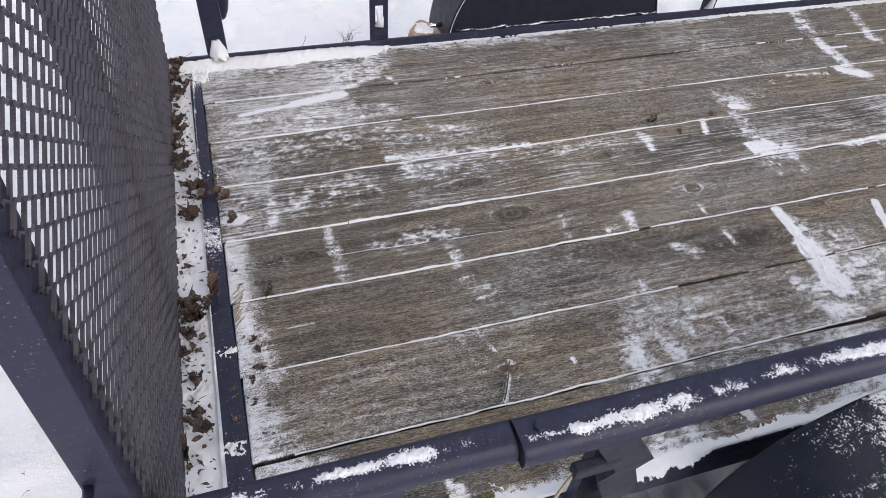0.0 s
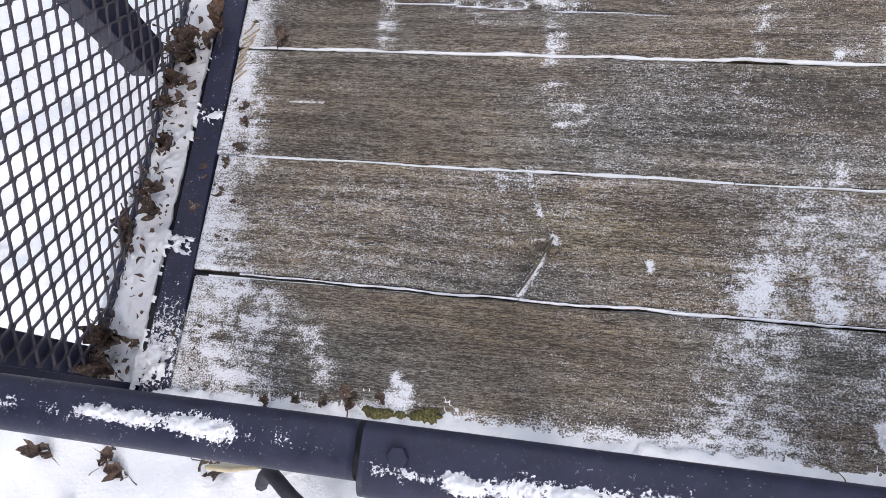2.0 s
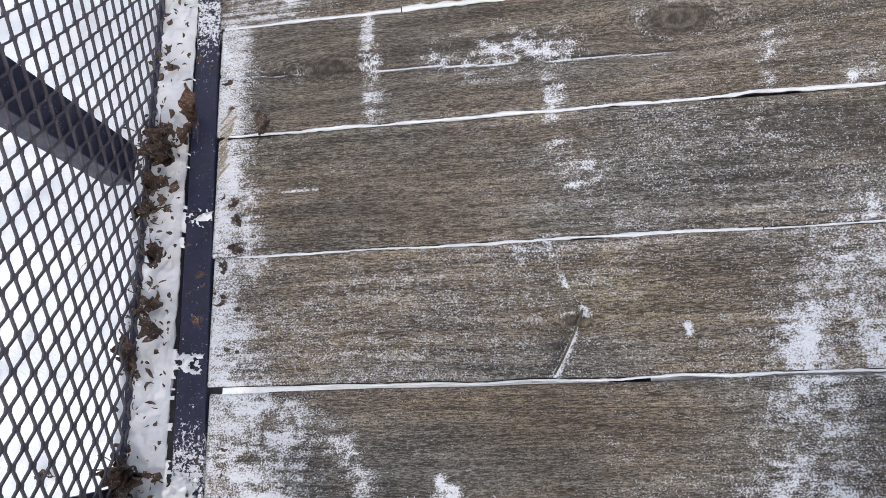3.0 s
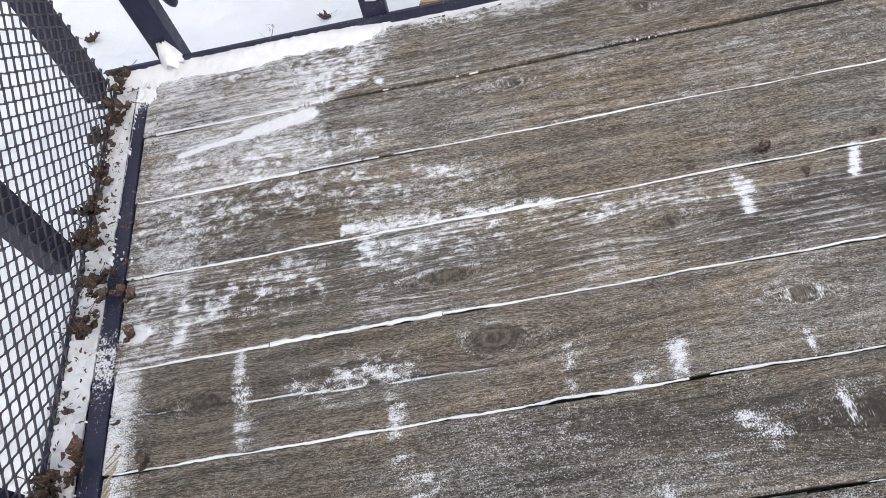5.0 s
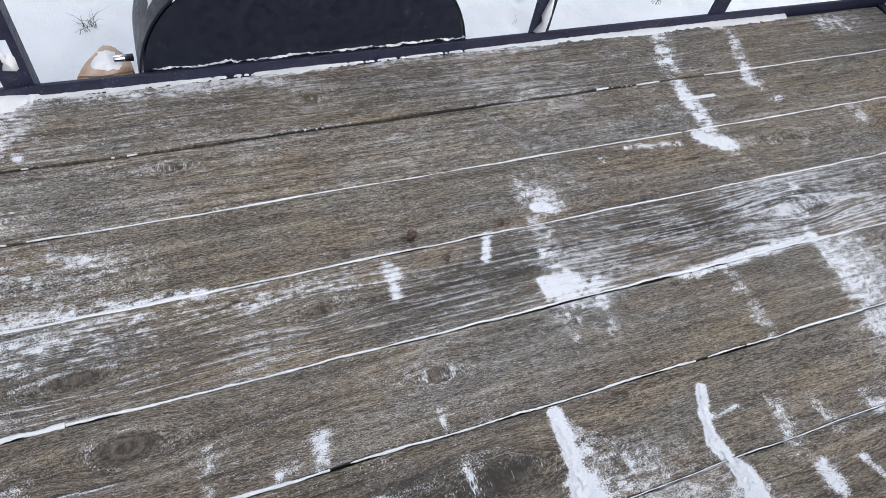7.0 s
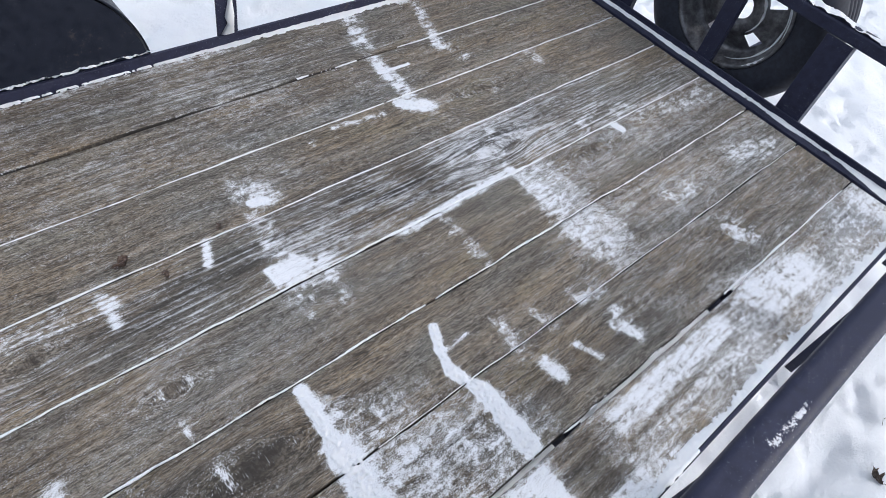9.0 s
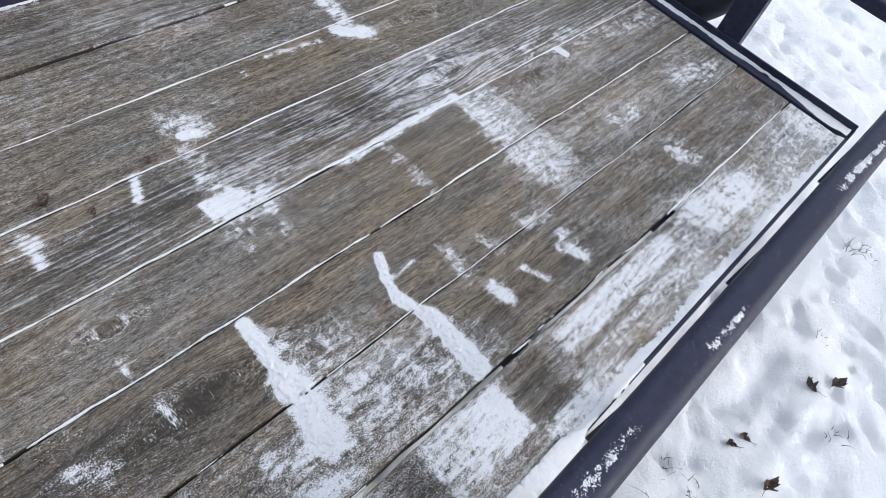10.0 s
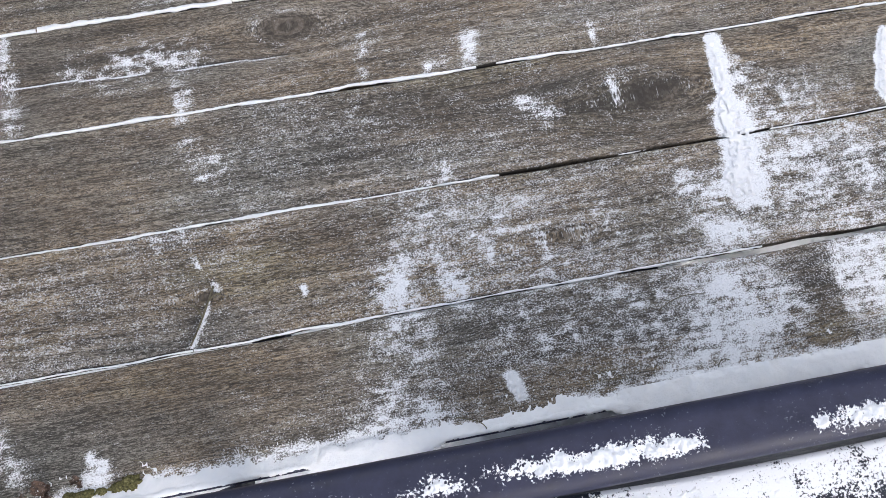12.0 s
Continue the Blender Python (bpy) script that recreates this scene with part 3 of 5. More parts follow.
def frost_amount(X, Y):
    wob = 0.030 * (fractal(X, Y, 22, 31) - 0.5) + 0.020 * (fractal(X, Y, 80, 32) - 0.5)
    wob2 = 0.030 * (fractal(X, Y, 22, 41) - 0.5) + 0.020 * (fractal(X, Y, 80, 42) - 0.5)
    grainy = 0.75 * (fractal(X * 0.4, Y * 3, 60, 63, 3) - 0.5) + 0.55 * (fractal(X, Y, 150, 64, 2) - 0.5)
    A = 0.27 + 0.30 * (fractal(X, Y * 2.5, 3.0, 51) - 0.5) + 0.22 * (fractal(X, Y * 2, 14, 52) - 0.5)
    # swept bare stretches and dusted ones, with crisp or soft ends
    for x0, x1, y0, y1, d, s in STRETCHES:
        shift = wob * min(1, s / 0.03)
        side = 0.006 if s < 0.02 else 0.012
        A = A + d * smooth(x0 - s, x0 + s, X + shift) * (1 - smooth(x1 - s, x1 + s, X + shift)) * smooth(y0 - side, y0 + side, Y) * (1 - smooth(y1 - side, y1 + side, Y))
    for x0, x1, y0, y1, left, right, s in FADES:
        e = 0.005 + 0.4 * s
        box = smooth(x0 - s, x0 + s, X + 0.25 * wob) * (1 - smooth(x1 - s, x1 + s, X + 0.25 * wob)) * smooth(y0 - e, y0 + e, Y + 0.5 * wob2) * (1 - smooth(y1 - e, y1 + e, Y + 0.5 * wob2))
        t = np.clip((X - x0) / (x1 - x0), 0, 1)
        A = np.maximum(A, box ** 1.5 * (0.72 * (left + (right - left) * t) + 0.9 * grainy))
    for x0, y0, x1, y1, w, d in DUST:
        near = (X > min(x0, x1) - 2 * w - 0.02) & (X < max(x0, x1) + 2 * w + 0.02) & (Y > min(y0, y1) - 2 * w - 0.02) & (Y < max(y0, y1) + 2 * w + 0.02)
        if not near.any():
            continue
        k = min(1.0, w / 0.03)
        if d < 1.25:
            w, d = w * 1.12, 0.22 + 0.52 * d
        x, y = X[near] + k * wob[near], Y[near] + k * wob2[near]
        dx, dy = x1 - x0, y1 - y0
        t = np.clip(((x - x0) * dx + (y - y0) * dy) / (dx * dx + dy * dy + 1e-9), 0, 1)
        r = np.hypot((x - x0 - t * dx) * np.where(x > x0 + t * dx, 0.72, 1.25), y - y0 - t * dy)
        f = 1 - smooth(0.1 * w, 1.65 * w, r)
        A[near] = np.maximum(A[near], (d + 0.75 * (fractal(x, y, 45, 61) - 0.5) + 0.9 * grainy[near]) * f + A[near] * (1 - f))
    return A


def edge_wobble(X, k):
    return 0.005 * (vnoise(X, X * 0, 2.3, 80 + k) - 0.5) + 0.0034 * (vnoise(X, X * 0, 15, 180 + k) - 0.5)


def build_planks():
    for k in range(8):
        lo, hi = SEAMS[k] + (0.0024 if k else 0), SEAMS[k + 1] - (0.0024 if k < 7 else 0)
        rear = rear_line(SEAMS[k] + 0.095) + 0.0015
        xs = np.concatenate([[rear, rear + 0.0015], np.arange(rear + 0.0045, LENGTH - 0.004, 0.0038), [LENGTH - 0.0015, LENGTH]])
        inner = np.arange(lo + 0.0055, hi - 0.004, 0.0036)
        ys = np.concatenate([[lo, lo + 0.001, lo + 0.003], inner, [hi - 0.003, hi - 0.001, hi]])
        X, Y = np.meshgrid(xs, ys, indexing="ij")
        edge = np.minimum(Y - lo, hi - Y)
        Z = -0.0024 * (1 - smooth(0, 0.003, edge)) + 0.0012 * (fractal(X, Y * 4, 2.0, 70 + k) - 0.5)
        ends = np.minimum(X - xs[0], xs[-1] - X)
        Z = Z - 0.003 * (1 - smooth(0, 0.004, ends))
        # some gaps stand open
        wide = 0.007 * strip(X, [(1.25, 2.45, 1.0)], 0.12) * (k == 0) + 0.003 * strip(X, [(0.4, 2.0, 1.0)], 0.2) * (k == 6) + 0.0035 * strip(X, [(0.85, 1.6, 1.0)], 0.1) * (k == 1) + 0.003 * strip(X, [(1.6, 2.0, 1.0)], 0.1) * (k == 2)
        Y = Y - wide * (1 - smooth(0, 0.03, hi - Y))
        Y = Y + edge_wobble(X, k) * (1 - smooth(0, 0.02, edge))
        # a split runs along some boards
        if k == 3:
            split = 0.666 - 0.040 * X + 0.008 * (vnoise(X, X * 0, 6, 7) - 0.5) + 0.003 * (vnoise(X, X * 0, 40, 8) - 0.5)
            Z = Z - 0.005 * np.exp(-((Y - split - 0.002) / 0.0024) ** 2) * (X < 0.70)
        nx, ny = X.shape
        F = frost_amount(X, Y)
        kn, warp = np.zeros_like(X), np.zeros_like(X)
        for x, y, a, b, d in KNOTS:
            if lo < y < hi:
                u, v = (X - x) / a, (Y - y) / b
                r = np.hypot(u, v) + 0.25 * (fractal(X, Y, 40, 90) - 0.5)
                kn = np.maximum(kn, d * np.clip(1.15 - r, 0, 1))
                warp = warp - 0.9 * b * v * np.exp(-0.35 * (u * u * 0.5 + v * v))
                F = F - 0.15 * d * (r < 0.9) + 0.26 * d * np.exp(-((r - 1.08) / 0.13) ** 2) * smooth(0.45, 0.62, fractal(X, Y, 30, 97))
        St = np.zeros_like(X)
        if k == 3:
            F = np.maximum(F, 1.3 * np.exp(-((Y - split + 0.0015) / 0.0022) ** 2) * strip(X, [(0.05, 0.16, 0.5), (0.23, 0.47, 1.0), (0.5, 0.69, 0.8)]))
            # the dark of the open split, painted along the bottom of its groove
            St = 1.2 * np.exp(-((Y - split - 0.002) / 0.0022) ** 2) * (X < 0.70)
        for x, y, a, b, d in STAINS_AND_SHADOW:
            St = np.maximum(St, d * np.clip(1.3 - np.hypot((X - x) / a, (Y - y) / b) - 0.9 * (fractal(X, Y * 3, 9, 95) - 0.5), 0, 1))
        # shade of the gaps, painted onto the long edges of each board
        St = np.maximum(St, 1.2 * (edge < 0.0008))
        Ln = np.clip({4: 0.75, 7: 0.45, 6: 0.3, 5: 0.25}.get(k, 0.08) * (0.45 + 1.1 * fractal(X, Y * 3, 2.5, 110 + k, 3)), 0, 0.9)
        if k == 4:
            F = F + 0.05 * smooth(0.9, 1.2, X) * (1 - smooth(2.5, 2.9, X))
        warp = warp + 0.02 * (fractal(X, Y * 0.6, 1.6, 100 + k, 3) - 0.5)
        V = [np.stack([X.ravel(), Y.ravel(), Z.ravel()], 1)]
        i, j = np.meshgrid(np.arange(nx - 1), np.arange(ny - 1), indexing="ij")
        a = (i * ny + j).ravel()
        quads = np.stack([a, a + ny, a + ny + 1, a + 1], 1).tolist()
        rim = [i * ny for i in range(nx)] + [(nx - 1) * ny + j for j in range(1, ny)] + [i * ny + ny - 1 for i in range(nx - 2, -1, -1)] + [j for j in range(ny - 2, 0, -1)]
        low = V[0][rim].copy()
        low[:, 2] = -0.038
        base = nx * ny
        V.append(low)
        m = len(rim)
        quads += [[rim[q], base + q, base + (q + 1) % m, rim[(q + 1) % m]] for q in range(m)]
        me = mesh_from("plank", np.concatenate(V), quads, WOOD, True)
        # the sides carry the gap's shade as colour, and no frost
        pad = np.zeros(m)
        for name, val in (("frost", F), ("knot", kn), ("warp", warp), ("stain_shade", St), ("lines", Ln)):
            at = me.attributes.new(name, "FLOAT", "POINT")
            at.data.foreach_set("value", np.concatenate([val.ravel(), pad + {"stain_shade": 1.0, "frost": -1.5}.get(name, 0.0)]).astype(np.float32))
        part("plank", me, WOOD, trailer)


build_planks()


# frame round the deck
bm = bmesh.new()
ends = []
for y in np.linspace(0.0, 1.53, 40):
    a, b = -0.027 - 0.012 * y, rear_line(y) - 0.001
    ends.append([bm.verts.new(p) for p in ((a, y, -0.05), (b, y, -0.05), (b, y, 0.0), (b - 0.0015, y, 0.0015), (a + 0.0015, y, 0.0015), (a, y, 0.0))])
for p, q in zip(ends, ends[1:]):
    for k in range(6):
        bm.faces.new((p[k], p[(k + 1) % 6], q[(k + 1) % 6], q[k]))
bm.faces.new(ends[0])
bm.faces.new(ends[-1])
sill = part("rear_sill", bm, STEEL, trailer)
frosted = sill.data.attributes.new("frost", "FLOAT", "POINT")
frosted.data.foreach_set("value", [0.2 + 0.55 * max(0.0, math.sin(9 * v.co.y + 0.9)) ** 6 for v in sill.data.vertices])
part("rear_ledge", boxes(((-0.122, -0.01, -0.06), (-0.047, 1.54, -0.012)), bevel=0.003), STEEL, trailer)
part("near_curb", section((-0.12, 3.175), (-0.011, -0.002, 0.06), (-0.10, -0.046, -0.040, 0.004), lambda i, j, k: j == 0 or k == 1), STEEL, trailer)
part("far_curb", section((-0.12, 3.175), (1.48, 1.543, 1.552), (-0.10, -0.046, -0.040, 0.028), lambda i, j, k: j == 1 or k == 1), STEEL, trailer)
part("front_curb", section((3.104, 3.148, 3.155), (-0.008, 1.541), (-0.10, -0.05, 0.004, 0.030), lambda i, j, k: i == 1 or k == 1), STEEL, trailer)
for x in (0.6, 1.2, 1.8, 2.4):
    part("crossmember", boxes(((x - 0.025, 0.062, -0.10), (x + 0.025, 1.478, -0.041))), STEEL, trailer)


# rails and posts
RAIL_TOP = 0.318


def near_rail_line(x):
    return 0.0074 - 0.0074 * x


def rail_density(X, Y):
    """How thickly snow lies along the top of the near rail."""
    mid = near_rail_line(X) - 0.028 - 0.008 * smooth(0.37, 0.40, X) + 0.005 * np.sin(9 * X)
    runs = [(-0.137, 0.059, 0.72), (0.059, 0.115, 0.40), (0.115, 0.275, 1.0), (0.275, 0.385, 0.26), (0.395, 0.46, 0.6), (0.45, 0.66, 0.98), (0.66, 0.76, 0.5), (0.785, 0.90, 0.66), (0.90, 1.08, 0.8),
            (1.19, 1.29, 0.85), (1.28, 1.40, 0.78), (1.40, 1.50, 0.6), (1.48, 1.62, 0.62), (1.80, 1.915, 0.72), (2.33, 2.60, 0.72)]
    half = 0.009 + 0.010 * vnoise(X, X * 0, 7, 3) + 0.012 * (1 - smooth(0.0, 0.10, X))
    across = np.exp(-1.2 * ((Y - mid) / half) ** 2)
    return (0.06 + 1.06 * strip(X, runs)) * across + 0.85 * (fractal(X, Y, 50, 23, 3) - 0.5) * (0.3 + across) - 0.04


def set_field(me, name, val):
    at = me.attributes.new(name, "FLOAT", "POINT")
    at.data.foreach_set("value", np.asarray(val, dtype=np.float32))


def near_rail(x0, x1, w):
    """A square tube with rounded long edges, its line leaning a little outward."""
    prof = []
    hgt, r = 0.042, 0.013
    for cx, cz, a0 in ((-r, -r, 0), (-w + r * 1.5, -r * 1.5, 90), (-w + r, -hgt + r, 180), (-r, -hgt + r, 270)):
        rr = r * 1.5 if a0 == 90 else r
        if a0 == 90:
            prof += [(-r + (cx + r) * k / 9, 0.0) for k in range(1, 9)]
        for k in range(6):
            t = radians(a0 + 18 * k)
            prof.append((cx + rr * math.cos(t), cz + rr * math.sin(t)))
    prof = np.array(prof)
    xs = np.linspace(x0, x1, max(2, int((x1 - x0) / 0.006)))
    n, m = len(xs), len(prof)
    X = np.repeat(xs, m)
    Y = near_rail_line(X) + np.tile(prof[:, 0], n)
    Z = RAIL_TOP + np.tile(prof[:, 1], n) + 0.001 * np.sin(9 * X)
    quads = [[i * m + k, i * m + (k + 1) % m, (i + 1) * m + (k + 1) % m, (i + 1) * m + k] for i in range(n - 1) for k in range(m)]
    quads += [list(range(m)), list(range((n - 1) * m, n * m))[::-1]]
    me = mesh_from("side_rail", np.stack([X, Y, Z], 1), quads, STEEL, True)
    set_field(me, "frost", np.where(np.tile(prof[:, 1], n) > -0.012, rail_density(X, Y), 0.0))
    return me


part("side_rail", near_rail(-0.142, 0.3855, 0.052), STEEL, trailer, soft=True)
part("side_rail", near_rail(0.3905, 3.16, 0.064), STEEL, trailer, soft=True)
bm = bmesh.new()
lathe(bm, [(0.0, 0.008), (0.0085, 0.008), (0.0095, 0.0065), (0.0095, 0.0), (0.0, 0.0)], Matrix.Translation((0.424, -0.022, RAIL_TOP - 0.0005)), 6)
part("bolt_head", bm, STEEL, trailer)
part("side_rail", boxes(((-0.12, 1.546, 0.276), (3.175, 1.606, RAIL_TOP)), bevel=0.006), STEEL, trailer)
part("front_rail", boxes(((3.157, -0.055, 0.296), (3.205, 1.545, 0.338)), bevel=0.007), STEEL, trailer)


def far_post(x, slot=False):
    y = 1.5525
    return section((x - 0.03, x - 0.012, x + 0.014, x + 0.0245, x + 0.03), (y, y + 0.006, y + 0.05), (-0.02, 0.085, 0.142, 0.2755),
                   lambda i, j, k: i == 3 or j == 0 and not (slot and i == 1 and k == 1), 0.001)


for x in (0.048, 0.56, 1.823, 2.43, 3.03):
    part("post", far_post(x, 0.5 < x < 0.6), STEEL, trailer)
for x in (-0.02, 0.207, 0.562, 1.82, 2.43, 3.03):
    y = near_rail_line(x) - 0.012
    part("post", section((x - 0.028, x - 0.022, x + 0.028), (y - 0.022, y - 0.016, y + 0.02 if x < 0 else y - 0.002), (-0.10, RAIL_TOP - 0.0425), lambda i, j, k: i == 0 or j == 0), STEEL, trailer)
for y, w in ((0.470, 0.085), (0.803, 0.055), (1.16, 0.06), (1.50, 0.05)):
    part("post", section((3.1555, 3.1615, 3.205 if w > 0.08 else 3.185), (y - w / 2, y - w / 2 + 0.006, y + w / 2), (-0.02, 0.2955), lambda i, j, k: i == 0 or j == 0), STEEL, trailer)


# fenders: an arched shell with a rolled outer edge, closed towards the deck by a flat panel
def fender_profile(t, cut=0.0):
    a = math.pi * t
    c, s = math.cos(a), math.sin(a)
    n = 2 / 2.7
    return 1.205 - (0.41 - cut) * math.copysign(abs(c) ** n, c), -0.13 + (0.405 - cut) * abs(s) ** n


def fender_density(X, Y):
    """How thickly snow lies on the near fender."""
    along = smooth(-0.185, -0.115, Y + 0.02 * np.sin(9 * X)) * strip(X, [(0.90, 1.0, 0.4), (0.98, 1.40, 1.0)], 0.03)
    front = np.exp(-((X - 1.41 + 0.25 * (Y + 0.15)) / 0.05) ** 2) * smooth(-0.25, -0.21, Y)
    thin = 0.5 * strip(X, [(1.2, 1.44, 1.0)], 0.05) * smooth(-0.26, -0.2, Y) + 0.3 * strip(X, [(0.84, 1.0, 1.0)], 0.04)
    return np.maximum(np.maximum(along, front), thin) + 0.9 * (fractal(X, Y, 32, 44, 4) - 0.5)


def build_fender(y_in, y_out):
    way = 1 if y_out > y_in else -1
    rows, steps, r, flat = [], 150, 0.045, 34
    for i in range(steps + 1):
        t = i / steps
        for k in range(flat + 1):
            x, z = fender_profile(t)
            rows.append((x, y_in + (y_out - way * r - y_in) * k / flat, z))
        for k in range(1, 6):
            b = radians(18 * k)
            x, z = fender_profile(t, r * (1 - math.cos(b)))
            rows.append((x, y_out - way * r * (1 - math.sin(b)), z))
        x, z = fender_profile(t, r + 0.04)
        rows.append((x, y_out, z))
    m = flat + 7
    quads = [[i * m + k, i * m + k + 1, (i + 1) * m + k + 1, (i + 1) * m + k] for i in range(steps) for k in range(m - 1)]
    if way < 0:
        quads = [q[::-1] for q in quads]
    me = mesh_from("fender", rows, quads, FENDER_PAINT, True)
    if way < 0:
        V = np.array(rows)
        set_field(me, "frost", fender_density(V[:, 0], V[:, 1]) * (V[:, 2] > 0.05) * (V[:, 1] > -0.285))
    shell = part("fender", me, FENDER_PAINT, trailer, "smooth black rounded wheel fender")
    sol = shell.modifiers.new("thickness", "SOLIDIFY")
    sol.thickness = 0.004
    steps = 40
    bm = bmesh.new()
    ring = [fender_profile(i / steps, 0.0045) for i in range(steps + 1)]
    front = [bm.verts.new((x, y_in + way * 0.002, z)) for x, z in ring]
    back = [bm.verts.new((x, y_in + way * 0.006, z)) for x, z in ring]
    bm.faces.new(front)
    bm.faces.new(back[::-1])
    for k in range(len(front)):
        q = (k + 1) % len(front)
        bm.faces.new((front[k], front[q], back[q], back[k]))
    part("inner_panel", bm, FENDER_PAINT, shell)


build_fender(1.557, 1.80)
build_fender(-0.075, -0.315)


def wheel_parts(name, m, parent=None):
    """A tyre with a grooved tread round a pressed steel rim with windows; its outer face looks along local z."""
    top = new(name)
    top.matrix_world = m
    if parent is not None:
        top.parent = parent
        top.matrix_parent_inverse = parent.matrix_world.inverted()
    bpy.context.view_layer.update()
    bm = bmesh.new()
    prof = [(0.188, 0.02), (0.196, 0.0), (0.215, -0.008), (0.245, -0.014), (0.280, -0.010), (0.302, 0.006), (0.314, 0.022), (0.318, 0.038)]
    for k in range(4):
        z = 0.05 + 0.028 * k
        prof += [(0.320, z), (0.320, z + 0.018), (0.312, z + 0.020), (0.312, z + 0.026)]
    prof += [(0.318, 0.172), (0.302, 0.194), (0.280, 0.208), (0.245, 0.212), (0.205, 0.2), (0.188, 0.18)]
    lathe(bm, prof, m, 64)
    part("tyre", bm, RUBBER, top, "black rubber tyre", soft=True)
    bm = bmesh.new()
    seg, holes = 60, 5
    prof = [(0.197, 0.006), (0.199, -0.004), (0.190, -0.007), (0.184, 0.004), (0.176, 0.016), (0.168, 0.036), (0.160, 0.056), (0.150, 0.066), (0.143, 0.064)]
    inner = [(0.098, 0.040), (0.088, 0.034), (0.078, 0.028), (0.062, 0.030), (0.046, 0.034), (0.044, 0.05)]
    ring_a = lathe(bm, prof, m, seg)[-1]
    ring_b = lathe(bm, inner, m, seg)
    for k in range(seg):
        q = (k + 1) % seg
        if k % (seg // holes) >= 3:
            bm.faces.new((ring_a[k], ring_a[q], ring_b[0][q], ring_b[0][k]))
    lathe(bm, [(0.184, 0.004), (0.178, 0.06), (0.178, 0.17), (0.190, 0.19)], m, seg)
    part("rim", bm, RIM, top, "dull silver steel rim with snow caught in it", soft=True)
    return top


spare = wheel_parts("spare_wheel", Matrix.Translation((3.222, 0.815, 0.188)) @ pose(0, 0, 0, 0, 90, 0) @ pose(0, 0, 0, 0, 0, 14))
bm = bmesh.new()
for radius, depth, a0, a1, thick in ((0.186, 0.004, 150, 262, 0.007), (0.172, 0.030, 205, 330, 0.006), (0.150, 0.062, 120, 215, 0.006), (0.088, 0.034, 160, 300, 0.005), (0.190, 0.0, 275, 310, 0.005)):
    arc = [spare.matrix_world @ Vector((radius * math.cos(radians(a)) , radius * math.sin(radians(a)), depth - 0.003)) for a in np.linspace(a0, a1, 26)]
    tube(bm, arc, lambda t, q=thick: q * (0.15 + math.sin(math.pi * t) * (0.75 + 0.25 * math.sin(31 * t))), 6)
part("caught_snow", bm, SNOW, spare, "white snow caught in the rim", soft=True)
tagged(spare, "spare wheel on a silver steel rim behind the front rail", "wheel")
for y, turn in ((1.585, -90), (-0.10, 90)):
    road = wheel_parts("road_wheel", Matrix.Translation((1.205, y, -0.155)) @ pose(0, 0, 0, turn, 0, 0), trailer)
part("axle", boxes(((1.175, -0.05, -0.185), (1.235, 1.58, -0.125))), STEEL, trailer)
part("tongue", boxes(((3.18, 0.74, -0.20), (4.3, 0.86, -0.139)), bevel=0.004), STEEL, trailer)

# ramp gate, folded upright at the rear
GATE_X = -0.112
def leaning(bm):
    """Tips the gate a little over the deck."""
    for v in bm.verts:
        v.co.x += 0.018 + 0.05 * v.co.z
    return bm


gate = part("ramp_gate", leaning(boxes(((-0.170, -0.04, 1.17), (-0.12, 1.50, 1.22)), bevel=0.004)), STEEL, trailer, "upright black ramp gate with expanded metal mesh")
for y in (0.026, 0.515, 1.0, 1.47):
    part("upright", leaning(section((-0.164, -0.128, -0.122), (y - 0.027, y - 0.021, y + 0.033), (0.0 if y < 0.1 else 0.03, 1.168), lambda i, j, k: i == 1 or j == 0)), STEEL, gate)


def expanded_mesh():
    """Zigzag strands, welded where they touch; diamonds about 40 x 32 mm."""
    lw, sw, r = 0.0405, 0.0320, 0.0021
    verts, faces = [], []
    z, row = 0.0, 0
    y0, y1 = 0.022, 1.515
    half = lw / 2
    cols = int((y1 - y0) / half)
    while z < 1.17:
        ring0 = None
        for c in range(cols + 1):
            y = y0 + c * half
            up = 1 if (c + row) % 2 else -1
            for f in (-0.15, 0.15):
                yy, zz = y + f * half, z + up * (sw / 4 - 0.55 * r)
                tilt = up * 0.0012
                ring = len(verts)
                x = GATE_X + tilt + 0.013 + 0.05 * zz
                for dx, dz in ((-0.0014, -0.0019), (0.0017, -0.0014), (0.0014, 0.0019), (-0.0017, 0.0014)):
                    verts.append((x + dx, yy, zz + dz))
                if ring0 is not None:
                    faces += [[ring0 + k, ring0 + (k + 1) % 4, ring + (k + 1) % 4, ring + k] for k in range(4)]
                ring0 = ring
        z += sw / 2
        row += 1
    return mesh_from("mesh_panel", verts, faces, MESH_PAINT)


part("mesh_panel", expanded_mesh(), MESH_PAINT, gate, "grey-black expanded metal mesh panel")
bm = bmesh.new()
tube(bm, [(-0.105, -0.01, -0.004), (-0.105, 0.75, -0.003), (-0.105, 1.53, -0.004)], 0.005)
part("hinge_rod", bm, STEEL, gate)
# spring latch at the gate's corner
bm = bmesh.new()
tube(bm, [(-0.118, -0.055, 0.25), (-0.118, -0.055, 0.40)], 0.007)
tube(bm, [(-0.118, -0.055, 0.40), (-0.118, 0.0, 0.405)], 0.006)
latch = part("gate_latch", bm, STEEL, trailer, "black steel latch pin", soft=True)
bm = bmesh.new()
tube(bm, [(-0.150 + 0.022 * math.cos(a), -0.04 + 0.016 * math.sin(a), 0.405 + 0.004 * math.sin(2 * a)) for a in np.linspace(0, 2 * math.pi, 22)], 0.0018, 6)
part("pull_ring", bm, CHROME, latch, soft=True)

